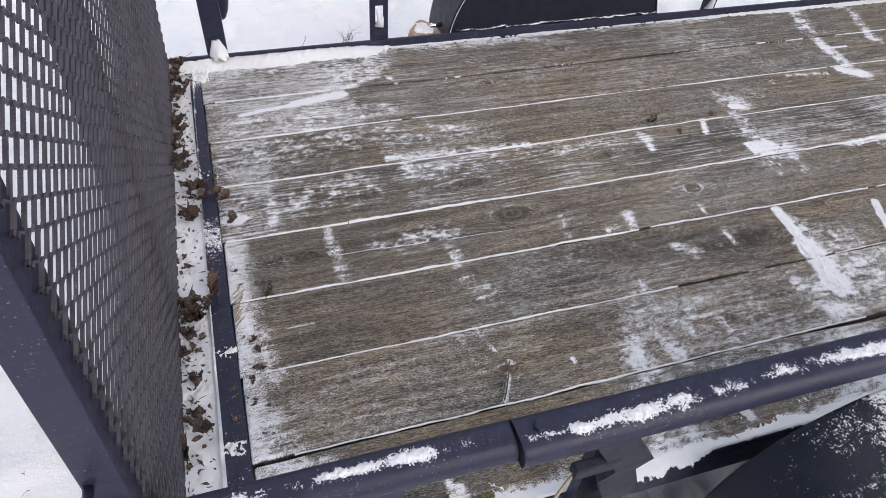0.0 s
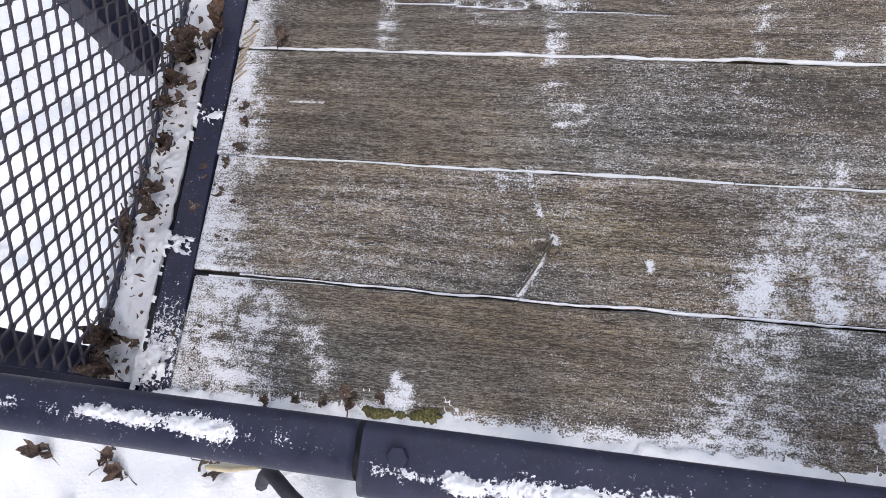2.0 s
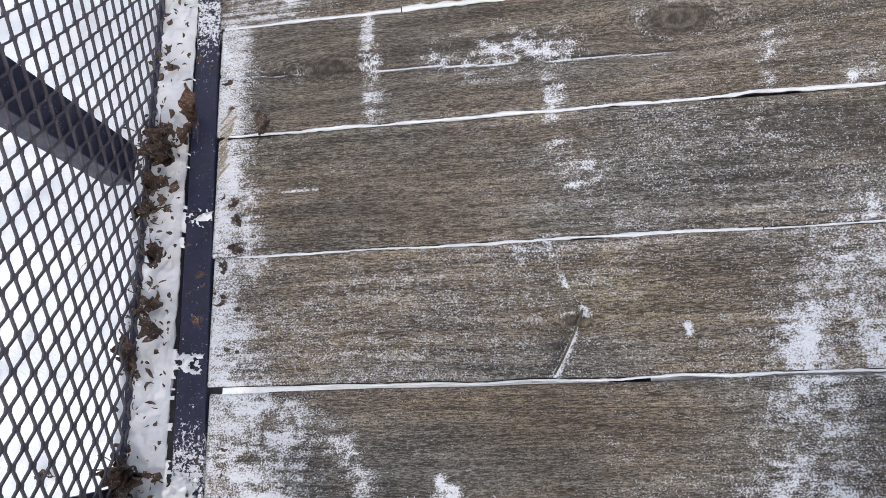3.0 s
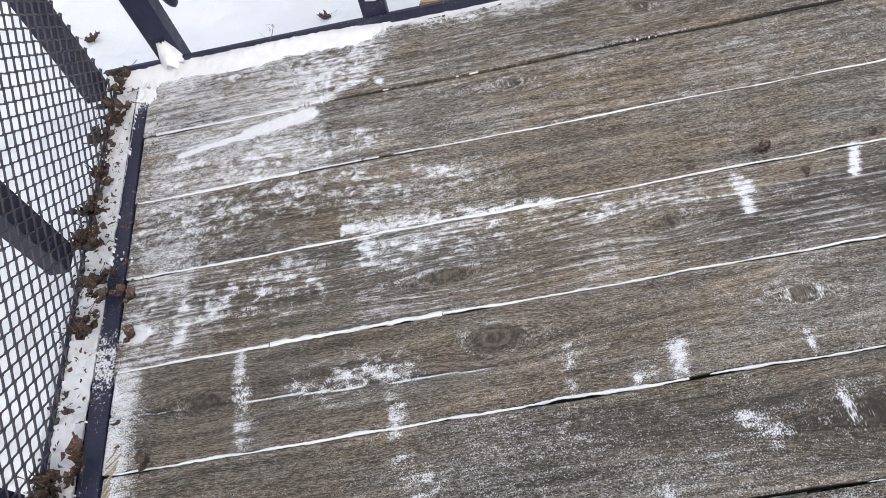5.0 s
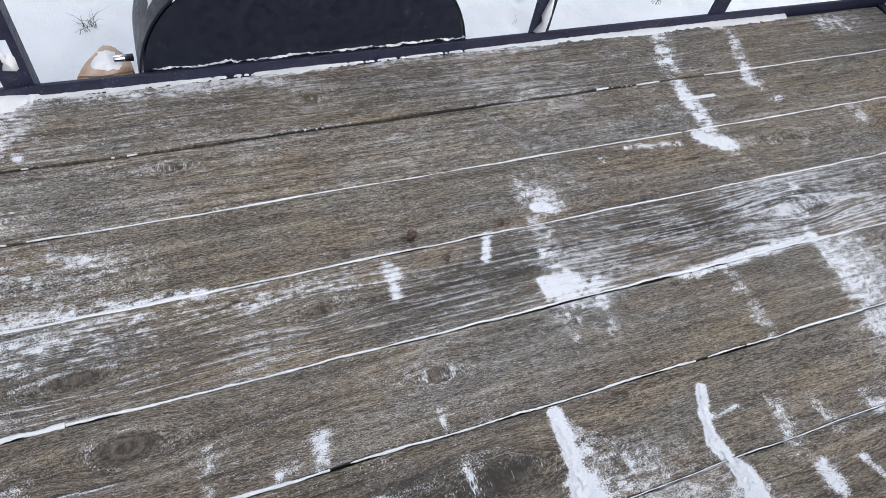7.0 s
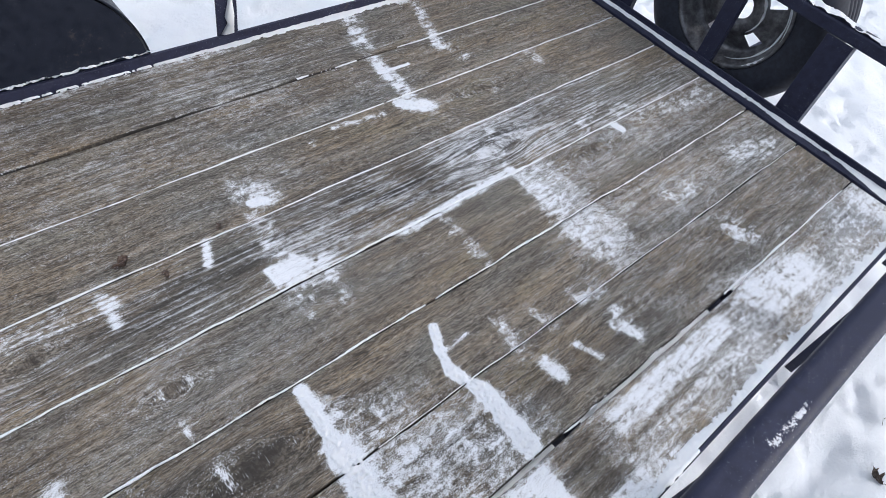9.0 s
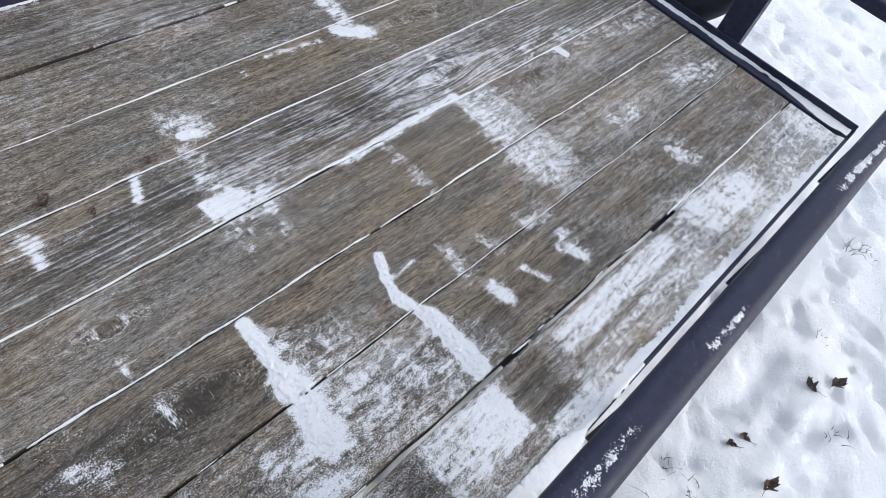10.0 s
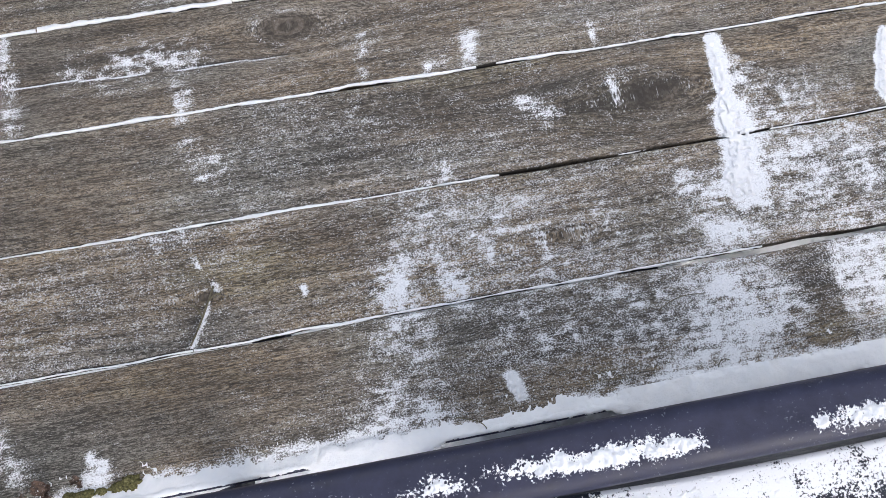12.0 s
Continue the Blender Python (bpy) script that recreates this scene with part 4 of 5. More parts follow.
# lamps
lamp = part("side_lamp", boxes(((0.665, 1.556, -0.045), (0.795, 1.585, -0.005)), bevel=0.005), STEEL, trailer, "amber side lamp half covered in snow")
bm = bmesh.new()
outline = [(0.0, 0.0), (0.055, -0.008), (0.125, 0.0), (0.118, 0.05), (0.085, 0.095), (0.062, 0.10), (0.02, 0.045)]
lowr = [bm.verts.new((0.665 + x, 1.588 + y, -0.02 + 0.1 * y)) for x, y in outline]
upr = [bm.verts.new((0.665 + x, 1.588 + y, 0.004 + 0.1 * y)) for x, y in outline]
bm.faces.new(lowr[::-1])
bm.faces.new(upr)
for k in range(len(outline)):
    q = (k + 1) % len(outline)
    bm.faces.new((lowr[k], lowr[q], upr[q], upr[k]))
bmesh.ops.bevel(bm, geom=[e for e in bm.edges], offset=0.005, segments=2, affect="EDGES")
part("lens", bm, AMBER, lamp, "amber lens under snow")
bm = bmesh.new()
lathe(bm, [(0.0, 0.0), (0.008, 0.0), (0.0085, 0.002), (0.0085, 0.042), (0.0, 0.043)], Matrix.Translation((0.752, 1.612, 0.026)) @ pose(0, 0, 0, 0, 90, 0), 20)
part("stud", bm, CHROME, lamp, "bright chrome stud", soft=True)
marker = part("marker_lamp", boxes(((0.27, -0.045, -0.085), (0.36, -0.0165, -0.05)), bevel=0.004), RED, trailer, "small red marker lamp under snow")

bm = bmesh.new()
bmesh.ops.create_uvsphere(bm, u_segments=20, v_segments=14, radius=1)
for v in bm.verts:
    v.co = Vector((v.co.x * 0.032, v.co.y * 0.04, v.co.z * 0.13 * (1.0 if v.co.z > 0 else 1.15) + 0.02 * v.co.x))
bmesh.ops.transform(bm, matrix=Matrix.Translation((0.085, 1.66, 0.235)), verts=bm.verts)
tail = part("tail_lamp", bm, STEEL, trailer, "dark lamp housing hanging below the rail", soft=True)
bm = bmesh.new()
bmesh.ops.create_uvsphere(bm, u_segments=18, v_segments=10, radius=1)
for v in bm.verts:
    v.co = Vector((v.co.x * 0.014, v.co.y * 0.030, v.co.z * 0.075))
bmesh.ops.transform(bm, matrix=Matrix.Translation((0.110, 1.645, 0.255)), verts=bm.verts)
part("lens", bm, REFLECTOR, tail, "silvery speckled glass lens", soft=True)
def sagging(pts, steps=5):
    """A smooth line through the points."""
    pts = [Vector(p) for p in pts]
    pts = [2 * pts[0] - pts[1]] + pts + [2 * pts[-1] - pts[-2]]
    line = []
    for p0, p1, p2, p3 in zip(pts, pts[1:], pts[2:], pts[3:]):
        for k in range(steps):
            t = k / steps
            line.append(0.5 * (2 * p1 + (p2 - p0) * t + (2 * p0 - 5 * p1 + 4 * p2 - p3) * t * t + (3 * p1 - p0 - 3 * p2 + p3) * t ** 3))
    return line + [pts[-2]]


for pts in (((0.10, 1.655, 0.30), (0.17, 1.64, 0.235), (0.24, 1.625, 0.19), (0.30, 1.62, 0.178), (0.345, 1.62, 0.182), (0.395, 1.62, 0.215), (0.42, 1.615, 0.279)),
            ((0.095, 1.65, 0.29), (0.15, 1.64, 0.22), (0.22, 1.63, 0.172), (0.29, 1.62, 0.162), (0.335, 1.62, 0.155), (0.375, 1.62, 0.160), (0.408, 1.62, 0.205), (0.428, 1.612, 0.279))):
    bm = bmesh.new()
    tube(bm, sagging(pts), 0.002, 6)
    part("cable", bm, RUBBER, tail, "loose black cable loop", soft=True)

# ---- snow lying on the trailer ----
deck_snow_base = lambda X, Y: 0.0 * X + 0.0006
snow_sheet("snow", 0.014, LENGTH - 0.002, 0.002, WIDTH + 0.004, 0.0027, lambda X, Y: frost_amount(X, Y) - 1.16 + 0.7 * (fractal(X, Y, 85, 17) - 0.5) + 1.5 * (fractal(X, Y, 240, 18, 2) - 0.5), 0.006,
           deck_snow_base, "thin drifts of powder snow on the planks", 0.0024)

# snow packed into the gaps between boards: from, to, half width, how unbroken
FILLED = {
    1: [(0.09, 0.50, 0.0026, 1.0), (0.50, 1.38, 0.0036, 1.0), (1.38, 2.35, 0.004, 0.36), (2.35, 3.03, 0.0048, 1.0)],
    2: [(0.05, 0.78, 0.0040, 1.0), (0.78, 1.0, 0.0025, 0.55), (1.0, 1.45, 0.002, 0.22), (1.45, 3.08, 0.0017, 0.9)],
    3: [(0.02, 1.0, 0.004, 1.0), (1.0, 1.35, 0.0035, 0.72), (1.35, 1.72, 0.0036, 1.0), (1.72, 1.95, 0.0032, 0.5), (1.95, 3.08, 0.0034, 1.0)],
    4: [(0.01, 0.30, 0.004, 1.0), (0.30, 0.62, 0.0065, 1.0), (0.62, 1.75, 0.003, 0.95), (1.75, 2.3, 0.0055, 1.0), (2.3, 3.09, 0.003, 1.0)],
    5: [(0.0, 0.9, 0.0055, 1.0), (0.9, 1.4, 0.0022, 0.85), (1.4, 3.09, 0.003, 0.95)],
    6: [(0.0, 0.36, 0.005, 1.0), (0.36, 0.6, 0.0015, 0.6), (0.6, 3.08, 0.0028, 0.9)],
    7: [(0.02, 0.36, 0.0032, 1.0), (0.5, 1.9, 0.003, 0.14), (1.9, 2.1, 0.003, 0.6), (2.25, 3.05, 0.0024, 0.9)],
}
for k, runs in FILLED.items():
    verts, faces = [], []
    for x0, x1, w, whole in runs:
        xs = np.arange(x0, x1, 0.0022)
        n1, n2, n3 = vnoise(xs, xs * 0, 11, k), fractal(xs, xs * 0.3, 38, k + 5, 5), fractal(xs, xs * 0.3, 38, k + 35, 5)
        broken = 0.6 * vnoise(xs, xs * 0, 18, k + 9) + 0.4 * fractal(xs, xs * 0, 70, k + 11, 3)
        fill = np.clip((0.12 + 0.86 * whole - broken) / 0.10, 0, 1) ** 0.6
        mid = SEAMS[k] + edge_wobble(xs, k)
        last = False
        for x, a, b, c, o, y in zip(xs, n1, n2, n3, fill, mid):
            if o > 0.05:
                up, down = w * o * max(0.15, 0.40 * a + 1.5 * b - 0.45), w * o * max(0.15, 0.40 * a + 1.5 * c - 0.45)
                q = len(verts)
                verts += [(x, y - down, -0.0038), (x, y - down * 0.86, -0.0004), (x, y, -0.0002 + 0.0006 * a * o), (x, y + up * 0.86, -0.0004), (x, y + up, -0.0038)]
                if last:
                    faces += [[q - 5 + j, q - 4 + j, q + 1 + j, q + j] for j in range(4)]
            last = o > 0.05
    tagged(part("snow", mesh_from("snow", verts, faces, SNOW, True), SNOW), "snow packed into the gap between two planks", "snow", kind="stuff")




snow_sheet("snow", -0.136, 2.75, -0.095, 0.006, 0.0014, lambda X, Y: np.where((Y > near_rail_line(X) - 0.046 - 0.014 * smooth(0.385, 0.391, X)) & (Y < near_rail_line(X) - 0.006), rail_density(X, Y) - 0.80 + 0.9 * (fractal(X, Y, 260, 24, 3) - 0.5), -1.0), 0.010,
           lambda X, Y: RAIL_TOP + 0.001 * np.sin(9 * X) + 0.0 * Y, "crumbly snow caught along the top of the rail", 0.004)


def fender_top(X, Y):
    u = np.clip(1 - np.abs((X - 1.205) / 0.41) ** 2.7, 0, 1)
    return -0.13 + 0.405 * u ** (1 / 2.7) + 0.001


snow_sheet("snow", 0.82, 1.50, -0.275, -0.078, 0.0016, lambda X, Y: fender_density(X, Y) - 0.86 + 0.9 * (fractal(X, Y, 260, 45, 3) - 0.5), 0.010, fender_top, "crumbly snow lying on the fender top", 0.004)
snow_sheet("snow", 0.84, 1.16, 1.62, 1.76, 0.006, lambda X, Y: 0.9 * (fractal(X, Y, 28, 47, 4) - 0.5) + 0.1 - 3 * (X - 0.98), 0.02, fender_top, "rime on the rear shoulder of the fender", 0.006)


def ledge_cover(X, Y):
    on_bar = smooth(-0.036, -0.030, X)
    spill = np.exp(-((Y - 0.05) / 0.05) ** 2) * 0.7 + np.exp(-((Y - 0.225) / 0.025) ** 2) * 0.62 + np.exp(-((Y - 0.44) / 0.02) ** 2) * 0.5 + np.exp(-((Y - 1.0) / 0.05) ** 2) * 0.35 + np.exp(-((Y - 1.47) / 0.05) ** 2) * 0.8
    return (0.40 + 0.8 * (fractal(X, Y, 45, 71) - 0.5)) * (1 - on_bar) + on_bar * (spill - 0.52 + 0.6 * (fractal(X, Y, 60, 72) - 0.5) + 0.9 * (fractal(X, Y, 240, 73, 2) - 0.5))


snow_sheet("snow", -0.121, 0.011, -0.008, 1.54, 0.0026, ledge_cover, 0.018, lambda X, Y: -0.012 + 0.0145 * smooth(-0.040, -0.034, X), "snow lying on the rear ledge among dead leaves", 0.014)
snow_sheet("snow", -0.12, 0.66, 1.44, 1.551, 0.003, lambda X, Y: 1.5 * smooth(1.475, 1.545, Y + 0.04 * (fractal(X, Y, 12, 75) - 0.5)) * (1 - smooth(0.42, 0.66, X)) - 0.32 + 0.6 * (fractal(X, Y, 60, 76, 5) - 0.5), 0.010,
           lambda X, Y: 0.001 + 0.006 * smooth(1.50, 1.55, Y), "drifted snow heaped along the far curb", 0.014)
snow_sheet("snow", 0.013, 0.085, 1.515, 1.551, 0.004, lambda X, Y: 1.0 - ((X - 0.052) / 0.03) ** 2 - ((Y - 1.551) / 0.04) ** 2 + 0.4 * (fractal(X, Y, 60, 77) - 0.5), 0.06, lambda X, Y: 0.02 + 0.0 * X,
           "small heap of snow against a post", 0.055)
snow_sheet("snow", 0.5, 2.7, 1.505, 1.5425, 0.004, lambda X, Y: smooth(1.505, 1.546, Y) * (0.62 + 0.4 * smooth(1.85, 2.0, X)) - 0.38 + 0.4 * (vnoise(X, X * 0, 6, 78) - 0.5) + 0.5 * (fractal(X, Y, 70, 79, 5) - 0.5), 0.008, lambda X, Y: 0.0008 + 0.0 * X,
           "powder snow along the foot of the far curb", 0.008)
snow_sheet("snow", 0.83, 1.62, 1.5525, 1.560, 0.0035, lambda X, Y: 0.6 + 0.5 * (fractal(X, Y, 30, 81) - 0.5), 0.03, lambda X, Y: 0.012 + 0.0 * X, "snow wedged between curb and fender", 0.026)
snow_sheet("snow", 0.0, 3.1, -0.001, 0.045, 0.003, lambda X, Y: 0.62 * (1 - smooth(-0.008, 0.024, Y + 0.03 * (fractal(X, Y, 9, 91) - 0.5))) * (0.72 + 0.5 * vnoise(X, X * 0, 3.0, 92)) - 0.12 + 0.45 * (fractal(X, Y, 50, 93) - 0.5) + 0.3 * (fractal(X, Y, 300, 94, 2) - 0.5), 0.012,
           lambda X, Y: 0.0006 + 0.0 * Y, "powder snow drifted along the near curb", 0.007)
snow_sheet("snow", -0.02, 1.95, -0.030, 0.016, 0.0022, lambda X, Y: 0.9 - np.abs(Y + 0.004) / (0.006 + 0.020 * smooth(0.30, 0.62, vnoise(X, X * 0, 5.0, 96)) * strip(X, [(0.0, 0.10, 0.6), (0.34, 0.46, 0.7), (0.66, 0.82, 0.8), (0.93, 1.72, 1.0)], 0.03)) + 1.3 * (fractal(X, Y, 60, 97) - 0.5), 0.006,
           lambda X, Y: 0.0045 + 0.0 * Y, "snow lying over the top of the near curb", 0.003)
snow_sheet("snow", 3.106, 3.147, 0.0, 1.54, 0.0025, lambda X, Y: 1 - np.abs(X - 3.143) / (0.004 + 0.012 * vnoise(Y, Y * 0, 9, 82) + 0.03 * (1 - smooth(0.02, 0.30, Y)) + 0.05 * (1 - smooth(0.0, 0.06, Y))) + 0.5 * (fractal(X, Y, 70, 84, 4) - 0.5), 0.009,
           lambda X, Y: 0.0045 + 0.0 * X, "snow in the angle of the front curb", 0.007)
snow_sheet("snow", 3.159, 3.203, 0.35, 0.62, 0.004, lambda X, Y: 0.15 + 0.9 * (fractal(X, Y, 22, 86) - 0.5), 0.03, lambda X, Y: 0.3385 + 0.0 * X, "patch of snow on the front rail", 0.012)
snow_sheet("snow", 0.262, 0.366, -0.046, -0.0175, 0.0035, lambda X, Y: 0.5 + 0.5 * (fractal(X, Y, 40, 87) - 0.5) - 4 * np.clip(X - 0.35, 0, 1) * 8, 0.03, lambda X, Y: -0.05 + 0.0 * X, "snow cap on the red marker lamp", 0.016)
snow_sheet("snow", 0.672, 0.785, 1.588, 1.68, 0.004, lambda X, Y: 0.42 - ((X - 0.735) / 0.055) ** 2 - ((Y - 1.63) / 0.05) ** 2 + 0.7 * (fractal(X, Y, 45, 88) - 0.5), 0.02, lambda X, Y: 0.0045 + 0.1 * (Y - 1.588), "snow on the amber lamp", 0.01)


# snow stuck to upright faces
def stuck_snow(shape, y, label):
    bm = bmesh.new()
    front = [bm.verts.new((x, y - 0.001, z)) for x, z in shape]
    mid = [bm.verts.new((x * 0.8 + 0.2 * shape[0][0], y - 0.012, z * 0.9 + 0.1 * shape[0][1])) for x, z in shape]
    bm.faces.new(mid)
    for k in range(len(shape)):
        q = (k + 1) % len(shape)
        bm.faces.new((front[k], front[q], mid[q], mid[k]))
    tagged(part("snow", bm, SNOW, soft=True), label, "snow", kind="stuff")


stuck_snow([(1.822, 0.06), (1.802, 0.03), (1.838, 0.03), (1.842, 0.09), (1.836, 0.15), (1.828, 0.13), (1.815, 0.08)], 1.552, "snow stuck on the face of a post")
stuck_snow([(0.555, 0.095), (0.545, 0.075), (0.575, 0.07), (0.576, 0.10), (0.568, 0.115), (0.562, 0.10), (0.556, 0.13), (0.548, 0.135)], 1.5535, "snow stuck in the slot of a post")


# ---- leaves and small litter ----
def leaf_mesh(seed, size, lobes=3, curl=0.5):
    """A curled dead leaf: a lobed outline round a bent midrib."""
    rng = np.random.RandomState(seed)
    bm = bmesh.new()
    n = 18
    left, right, rib = [], [], []
    for i in range(n + 1):
        t = i / n
        wide = (0.20 + 0.07 * rng.rand()) * math.sin(math.pi * t) ** 0.8 * (1 + 0.3 * math.sin(lobes * 2 * math.pi * t + rng.rand())) + 0.008
        bend = curl * (t - 0.4) ** 2
        c = Vector((t - 0.5, 0.06 * math.sin(4 * t + seed), bend))
        lift_l, lift_r = curl * wide * (0.7 + rng.rand() * 0.9), curl * wide * (0.5 + rng.rand() * 1.1)
        rib.append(bm.verts.new(size * c))
        left.append(bm.verts.new(size * (c + Vector((0.02 * rng.randn(), wide, lift_l)))))
        right.append(bm.verts.new(size * (c + Vector((0.02 * rng.randn(), -wide, lift_r)))))
    for i in range(n):
        bm.faces.new((rib[i], rib[i + 1], left[i + 1], left[i]))
        bm.faces.new((right[i], right[i + 1], rib[i + 1], rib[i]))
    tube(bm, [size * Vector((-0.5 - 0.22 * k, 0.02 * k, curl * 0.16 + 0.02 * k)) for k in range(3)], 0.012 * size, 4)
    # crumple it as it dried
    for v in bm.verts:
        q = v.co / size
        v.co += size * 0.16 * noise.noise_vector(q * 4.5 + Vector((seed * 3.1, 0, 0))) + size * 0.05 * noise.noise_vector(q * 13 + Vector((0, seed * 1.7, 0)))
    low = min(v.co.z for v in bm.verts)
    for v in bm.verts:
        v.co.z -= low
    me = bpy.data.meshes.new("leaf")
    bm.to_mesh(me)
    bm.free()
    me.materials.append(LEAF)
    me.polygons.foreach_set("use_smooth", [True] * len(me.polygons))
    return me


LEAF_SHAPES = [leaf_mesh(1, 0.060, 2, 1.1), leaf_mesh(2, 0.052, 3, 1.4), leaf_mesh(3, 0.038, 2, 1.2), leaf_mesh(4, 0.068, 3, 1.3), leaf_mesh(5, 0.022, 2, 1.0), leaf_mesh(6, 0.055, 3, 1.7)]


def drop_leaf(x, y, z, kind, turn, tip=(0, 0), label="curled brown dead leaf lying in the snow"):
    ob = new("leaf", LEAF_SHAPES[kind])
    ob.matrix_world = pose(x, y, z, tip[0], tip[1], turn)
    return tagged(ob, label, "leaf", "dead leaves")


rng = random.Random(7)
# along the rear ledge, thickest in a few heaps: place along the ledge, across, how many
HEAPS = [(0.56, -0.065, 6), (0.585, -0.03, 3), (0.30, -0.075, 3), (0.225, -0.08, 1), (0.45, -0.085, 3), (0.50, -0.075, 2), (0.02, -0.085, 4), (0.08, -0.075, 3), (0.36, -0.08, 1),
         (0.85, -0.065, 5), (0.92, -0.05, 6), (0.94, -0.02, 2), (1.05, -0.08, 5), (1.15, -0.085, 4), (1.22, -0.08, 5), (1.32, -0.085, 5), (1.42, -0.085, 4), (1.52, -0.075, 5), (0.70, -0.085, 2)]
for y, x, count in HEAPS:
    for k in range(count):
        lx, ly = x + rng.uniform(-0.016, 0.018), y + rng.uniform(-0.028, 0.028)
        drop_leaf(lx, ly, (0.003 if lx > -0.036 else -0.003) + 0.004 * k, rng.choice([0, 1, 2, 2, 3, 4, 4, 5]), rng.uniform(0, 360), (rng.uniform(-18, 18), rng.uniform(-18, 18)))
for x, y, kind, turn in ((0.085, 0.577, 2, 85), (0.045, 0.455, 4, 20), (0.052, 0.43, 4, 100), (0.035, 0.36, 4, 70), (0.055, 0.385, 4, 160), (0.03, 0.82, 2, 60), (-0.002, 0.99, 4, 10), (0.02, 0.905, 2, 40)):
    drop_leaf(x, y, 0.001, kind, turn, label="small brown dead leaf on the planks")
drop_leaf(1.263, 0.974, 0.001, 2, 5, label="rust-brown scrap of leaf on the planks")
drop_leaf(1.47, 0.968, 0.0, 4, 30, label="rust-brown scrap of leaf on the planks")
drop_leaf(1.325, 0.91, 0.0, 4, 80, label="rust-brown scrap of leaf on the planks")
for x, y, kind in ((0.21, 0.02, 4), (0.25, 0.022, 4), (0.285, 0.03, 2), (0.17, 0.012, 4), (0.33, 0.035, 4)):
    drop_leaf(x, y, 0.007, kind, rng.uniform(0, 360), label="small brown dead leaf in snow by the curb")
for x, y, kind in ((-0.52, -0.145, 3), (-0.37, -0.14, 0), (-0.34, -0.165, 0), (-0.41, -0.26, 0), (-0.12, -0.13, 3), (-0.598, 2.38, 3), (0.305, 2.228, 1), (2.70, -0.42, 1), (2.77, -0.475, 1), (2.38, -0.353, 2), (2.33, -0.335, 2),
                   (2.30, -0.46, 1), (0.08, -0.10, 3), (0.02, -0.14, 2), (-0.6, 0.03, 2)):
    z = float(ground_height(np.array([x]), np.array([y]))[0])
    drop_leaf(x, y, z - 0.004, kind, rng.uniform(0, 360), label="brown dead leaf on the snowy ground")


def litter():
    """Broken scraps of leaf, stalks and needles strewn along the rear ledge."""
    r = random.Random(19)
    verts, faces = [], []
    for k in range(620):
        y = r.uniform(0.0, 1.53) if k % 3 else r.choice([0.03, 0.30, 0.45, 0.57, 0.92, 1.1, 1.3]) + r.gauss(0, 0.035)
        x, z = (r.uniform(-0.118, -0.045), 0.004) if r.random() < 0.86 else (r.uniform(-0.03, 0.06), 0.003)
        a, size = r.uniform(0, 6.28), r.uniform(0.002, 0.006) if r.random() < 0.8 else r.uniform(0.006, 0.012)
        slim, bow = r.choice([0.14, 0.25, 0.4, 0.55]), r.uniform(-0.9, 0.9)
        q = len(verts)
        for i in range(5):
            t = i / 2 - 1
            turn = a + bow * t
            c = Vector((x, y, z)) + size * t * Vector((math.cos(turn), math.sin(turn), 0.25 * t * t * r.uniform(0.3, 1.6)))
            w = size * slim * (1.1 - t * t) * r.uniform(0.6, 1.3)
            side = Vector((-math.sin(turn), math.cos(turn), r.uniform(-0.8, 0.8))) * w
            verts += [c + side, c - side]
        faces += [[q + 2 * i, q + 2 * i + 1, q + 2 * i + 3, q + 2 * i + 2] for i in range(4)]
    tagged(part("leaf_litter", mesh_from("leaf_litter", verts, faces, LEAF), LEAF), "broken dead leaf scraps strewn in the ledge snow", "leaf litter", kind="stuff")


litter()


def tuft(x, y, blades, size, seed):
    r = random.Random(seed)
    bm = bmesh.new()
    z = float(ground_height(np.array([x]), np.array([y]))[0])
    for k in range(blades):
        a, lean, h = r.uniform(0, 6.28), r.uniform(0.2, 1.1), size * r.uniform(0.4, 1.0)
        bx, by = x + r.uniform(-0.03, 0.03), y + r.uniform(-0.03, 0.03)
        pts = [(bx + math.cos(a) * lean * h * t * t, by + math.sin(a) * lean * h * t * t, z - 0.006 + h * (t - 0.35 * lean * t * t)) for t in (0, 0.35, 0.7, 1.0)]
        tube(bm, pts, lambda t: 0.0013 * (1.1 - t), 4)
    tagged(part("grass", bm, DRY_GRASS), "thin tuft of dry grass poking through snow", "grass", kind="stuff")


for k, (x, y, blades, size) in enumerate(((0.60, 2.44, 16, 0.10), (2.88, 2.31, 12, 0.06), (1.53, 2.53, 8, 0.05), (2.196, 2.32, 7, 0.04), (0.09, 2.22, 5, 0.04), (3.40, -0.30, 14, 0.06), (2.0, -0.27, 18, 0.07),
                                          (2.15, -0.25, 16, 0.06), (2.14, -0.33, 10, 0.05), (3.44, -0.35, 10, 0.05), (2.9, -0.38, 6, 0.04), (2.6, -0.55, 8, 0.04), (-0.54, 0.53, 3, 0.05), (3.9, 0.2, 8, 0.05), (4.2, 0.9, 8, 0.05))):
    tuft(x, y, blades, size, 30 + k)

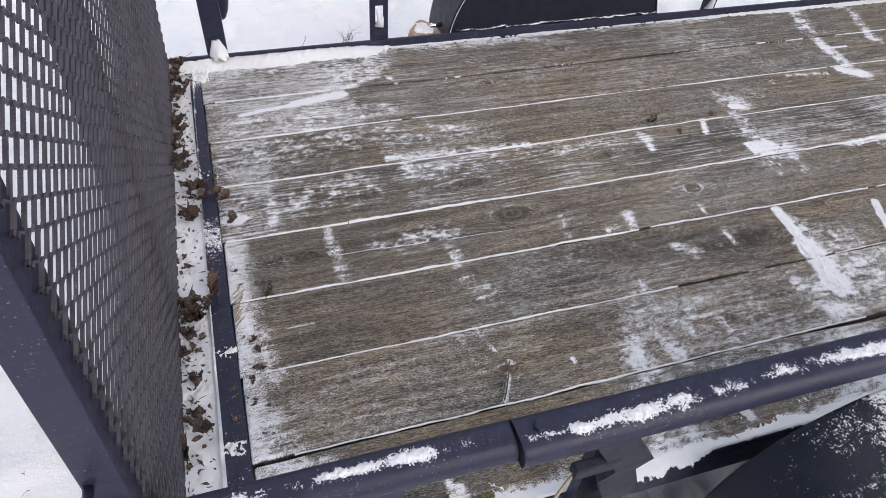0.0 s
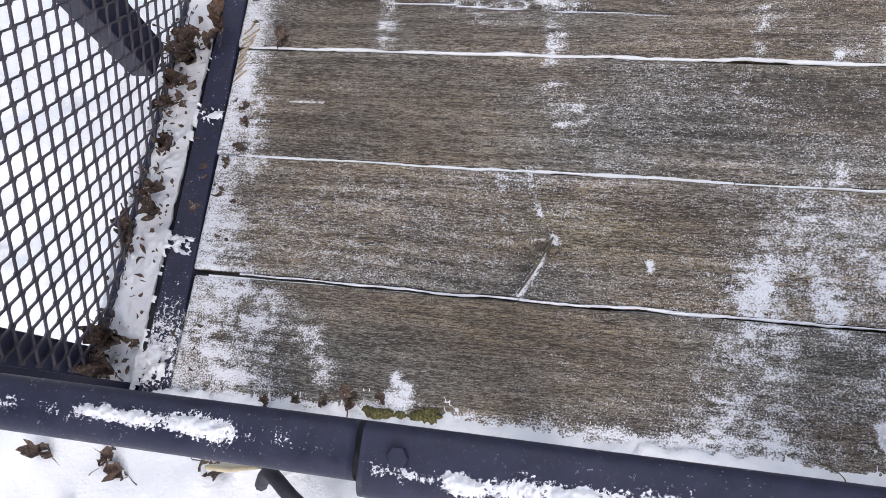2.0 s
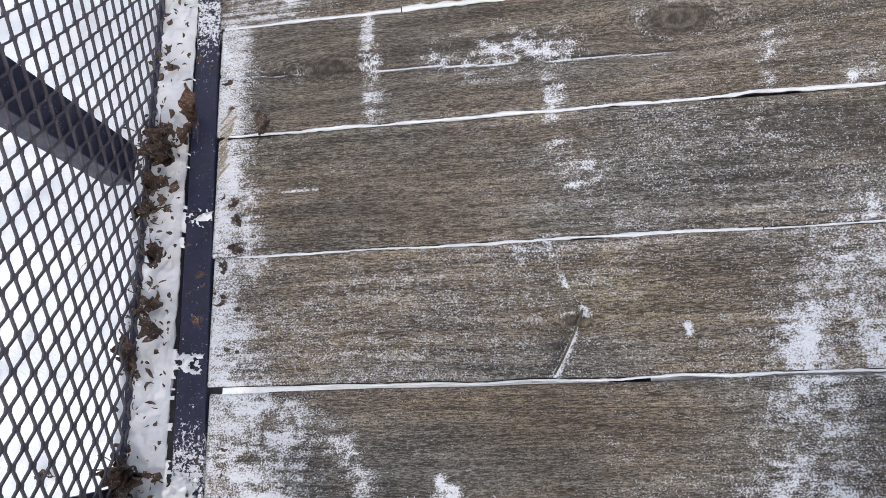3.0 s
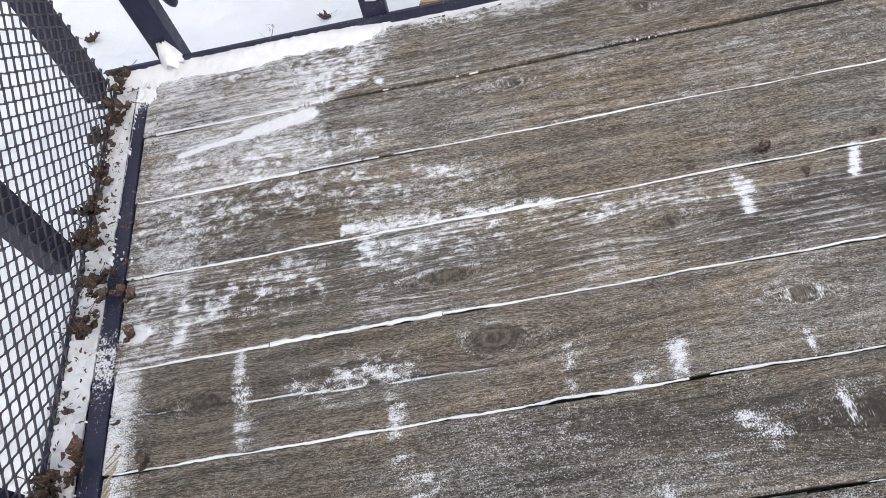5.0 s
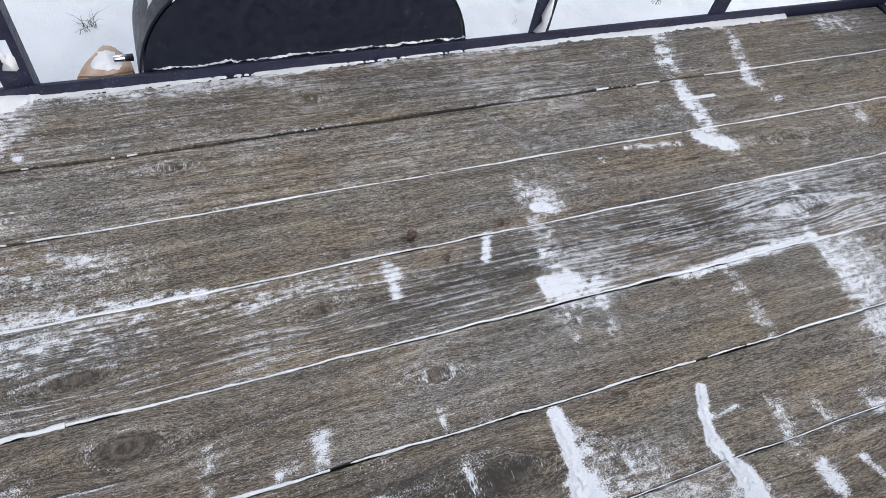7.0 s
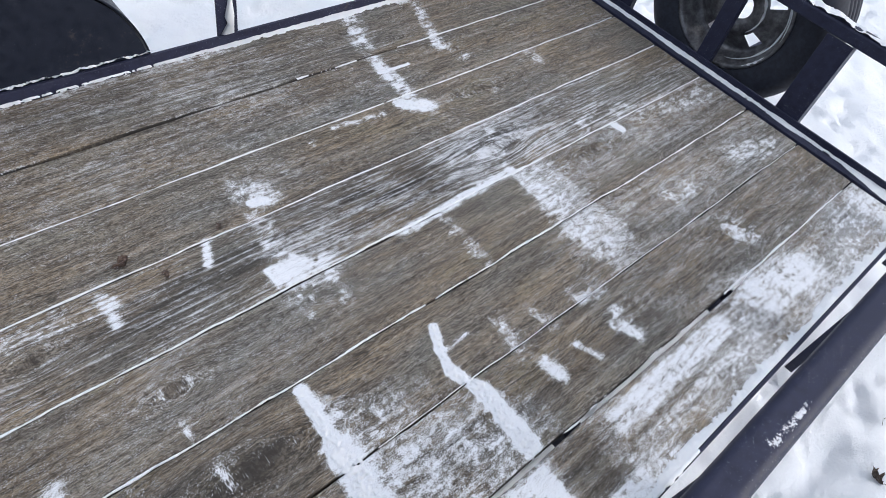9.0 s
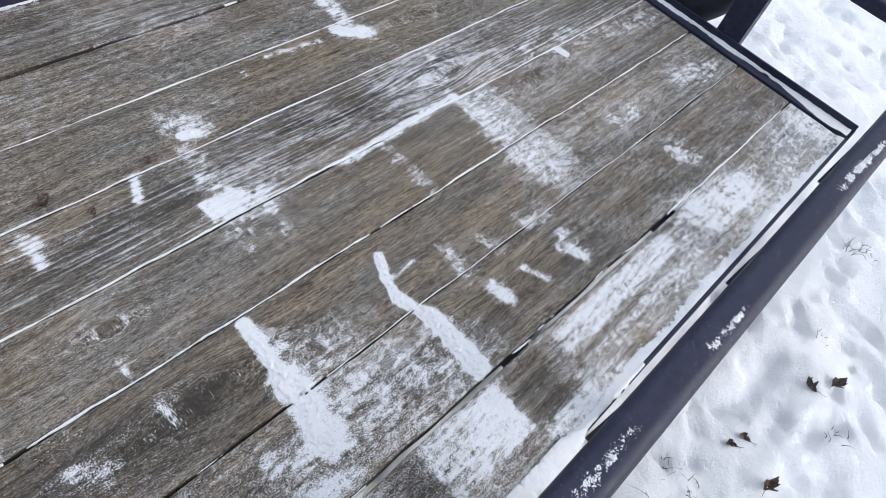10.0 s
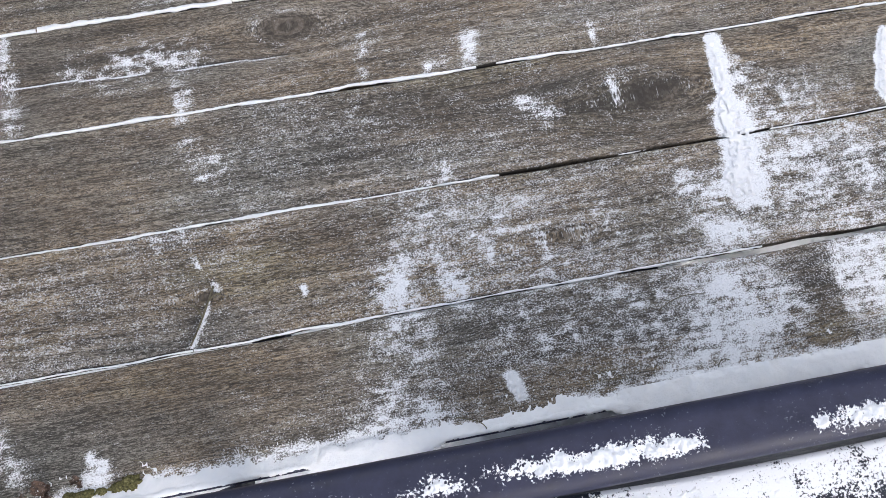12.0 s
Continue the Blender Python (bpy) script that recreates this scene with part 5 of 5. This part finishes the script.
# moss at the near edge of the deck
for x, y, s in ((0.394, 0.018, 0.013), (0.378, 0.016, 0.008), (0.356, 0.015, 0.006), (0.337, 0.014, 0.008), (0.322, 0.013, 0.009), (0.312, 0.017, 0.006)):
    bm = bmesh.new()
    bmesh.ops.create_icosphere(bm, subdivisions=4, radius=1)
    for v in bm.verts:
        k = 1 + 0.45 * noise.noise(v.co * 2.2 + Vector((x * 90, 0, 0))) + 0.28 * noise.noise(v.co * 7 + Vector((0, x * 50, 0)))
        v.co = Vector((x + v.co.x * s * 1.3 * k, y + v.co.y * s * 0.8 * k, 0.001 + max(v.co.z, -0.2) * s * 0.45 * k))
    tagged(part("moss", bm, MOSS, soft=True), "clump of yellow-green moss in the snow", "moss", "moss clumps")

# thin twigs and pine needles
TWIGS_AND_CRACK = [((1.19, 0.118, 0.003), (1.225, 0.132, 0.006), (1.265, 0.130, 0.004)), ((1.255, 0.02, 0.006), (1.262, 0.03, 0.009), (1.275, 0.027, 0.006)), ((0.86, 0.022, 0.008), (0.89, 0.01, 0.01), (0.9, -0.002, 0.01)),
         ((0.19, 0.03, 0.006), (0.23, 0.02, 0.012), (0.26, 0.028, 0.008)), ((0.4, 0.05, 0.006), (0.43, 0.045, 0.012), (0.45, 0.05, 0.008)), ((0.3, 1.53, 0.03), (0.315, 1.54, 0.05), (0.32, 1.545, 0.065))]
# thicker tubes added on the second board stand in for a dark crack with debris
TWIGS_AND_CRACK += [((0.497, 0.193, 0.0022), (0.519, 0.232, 0.0042), (0.539, 0.276, 0.0030)), ((0.519, 0.232, 0.004), (0.512, 0.246, 0.005), (0.503, 0.252, 0.002)), ((0.530, 0.255, 0.004), (0.541, 0.262, 0.005), (0.548, 0.262, 0.002))]
for a, b, c in TWIGS_AND_CRACK:
    bm = bmesh.new()
    a, b, c = Vector(a), Vector(b), Vector(c)
    tube(bm, [a * (1 - t) ** 2 + (2 * b - (a + c) / 2) * 2 * t * (1 - t) + c * t * t for t in np.linspace(0, 1, 9)], 0.0016 if abs(a.y - 0.22) < 0.04 else 0.0008, 5)
    tagged(part("twig", bm, DRY_GRASS, soft=True), "thin brown twig and crack debris lying in snow", "twig", "twigs")

# splintered pale edge of the board end
for k in range(9):
    bm = bmesh.new()
    y = 0.50 + 0.011 * k
    tube(bm, [(0.014, y, 0.001), (0.02 + 0.012 * rng.random(), y + 0.01, 0.0022), (0.022 + 0.02 * rng.random(), y + 0.022, 0.001)], 0.0014, 5)
    part("splinter", bm, STRAW, trailer, "pale splintered board end")

# dark rubber strap folded over the near post, and a straw-coloured cord
strap = tagged(new("rubber_strap"), "folded black rubber strap hanging on the near post", "strap")
strap.location = (0.55, -0.05, 0.2)
bpy.context.view_layer.update()
bm = bmesh.new()
pts = [(0.535, -0.050, 0.285), (0.55, -0.064, 0.262), (0.572, -0.068, 0.225), (0.56, -0.060, 0.18), (0.575, -0.067, 0.13), (0.566, -0.060, 0.06), (0.58, -0.055, -0.02)]
side, back = Vector((0.03, 0.0, 0.006)), Vector((0.0, 0.006, 0.0))
rings = [[bm.verts.new(Vector(p) + sx * side + sy * back) for sx, sy in ((-1, -1), (1, -1), (1, 1), (-1, 1))] for p in pts]
for p, q in zip(rings, rings[1:]):
    for k in range(4):
        bm.faces.new((p[k], p[(k + 1) % 4], q[(k + 1) % 4], q[k]))
bm.faces.new(rings[0])
bm.faces.new(rings[-1])
part("band", bm, RUBBER, strap)
part("toggle", boxes(((0.47, -0.075, 0.232), (0.545, -0.055, 0.255)), bevel=0.004), RUBBER, strap)
cord = bmesh.new()
for k in range(3):
    tube(cord, [(0.472, -0.066, 0.243 - 0.003 * k), (0.452, -0.070, 0.16 - 0.01 * k), (0.435 - 0.008 * k, -0.064, 0.07), (0.43 - 0.012 * k, -0.060, -0.03)], 0.0022, 6)
tagged(part("cord", cord, STRAW, soft=True), "pale straw-coloured cord trailing from the strap", "cord")
bm = bmesh.new()
tube(bm, [(0.06 + 0.16 * t, -0.13 + 0.03 * math.sin(5 * t), -0.30 + 0.12 * math.sin(3.0 * t)) for t in np.linspace(0, 1, 14)], 0.012, 8)
part("hose", bm, RUBBER, trailer, "curved black hose", soft=True)
part("mud_flap", boxes(((0.035, -0.10, -0.30), (0.075, -0.092, -0.12)), bevel=0.003), CREAM, trailer, "cream plastic tab")
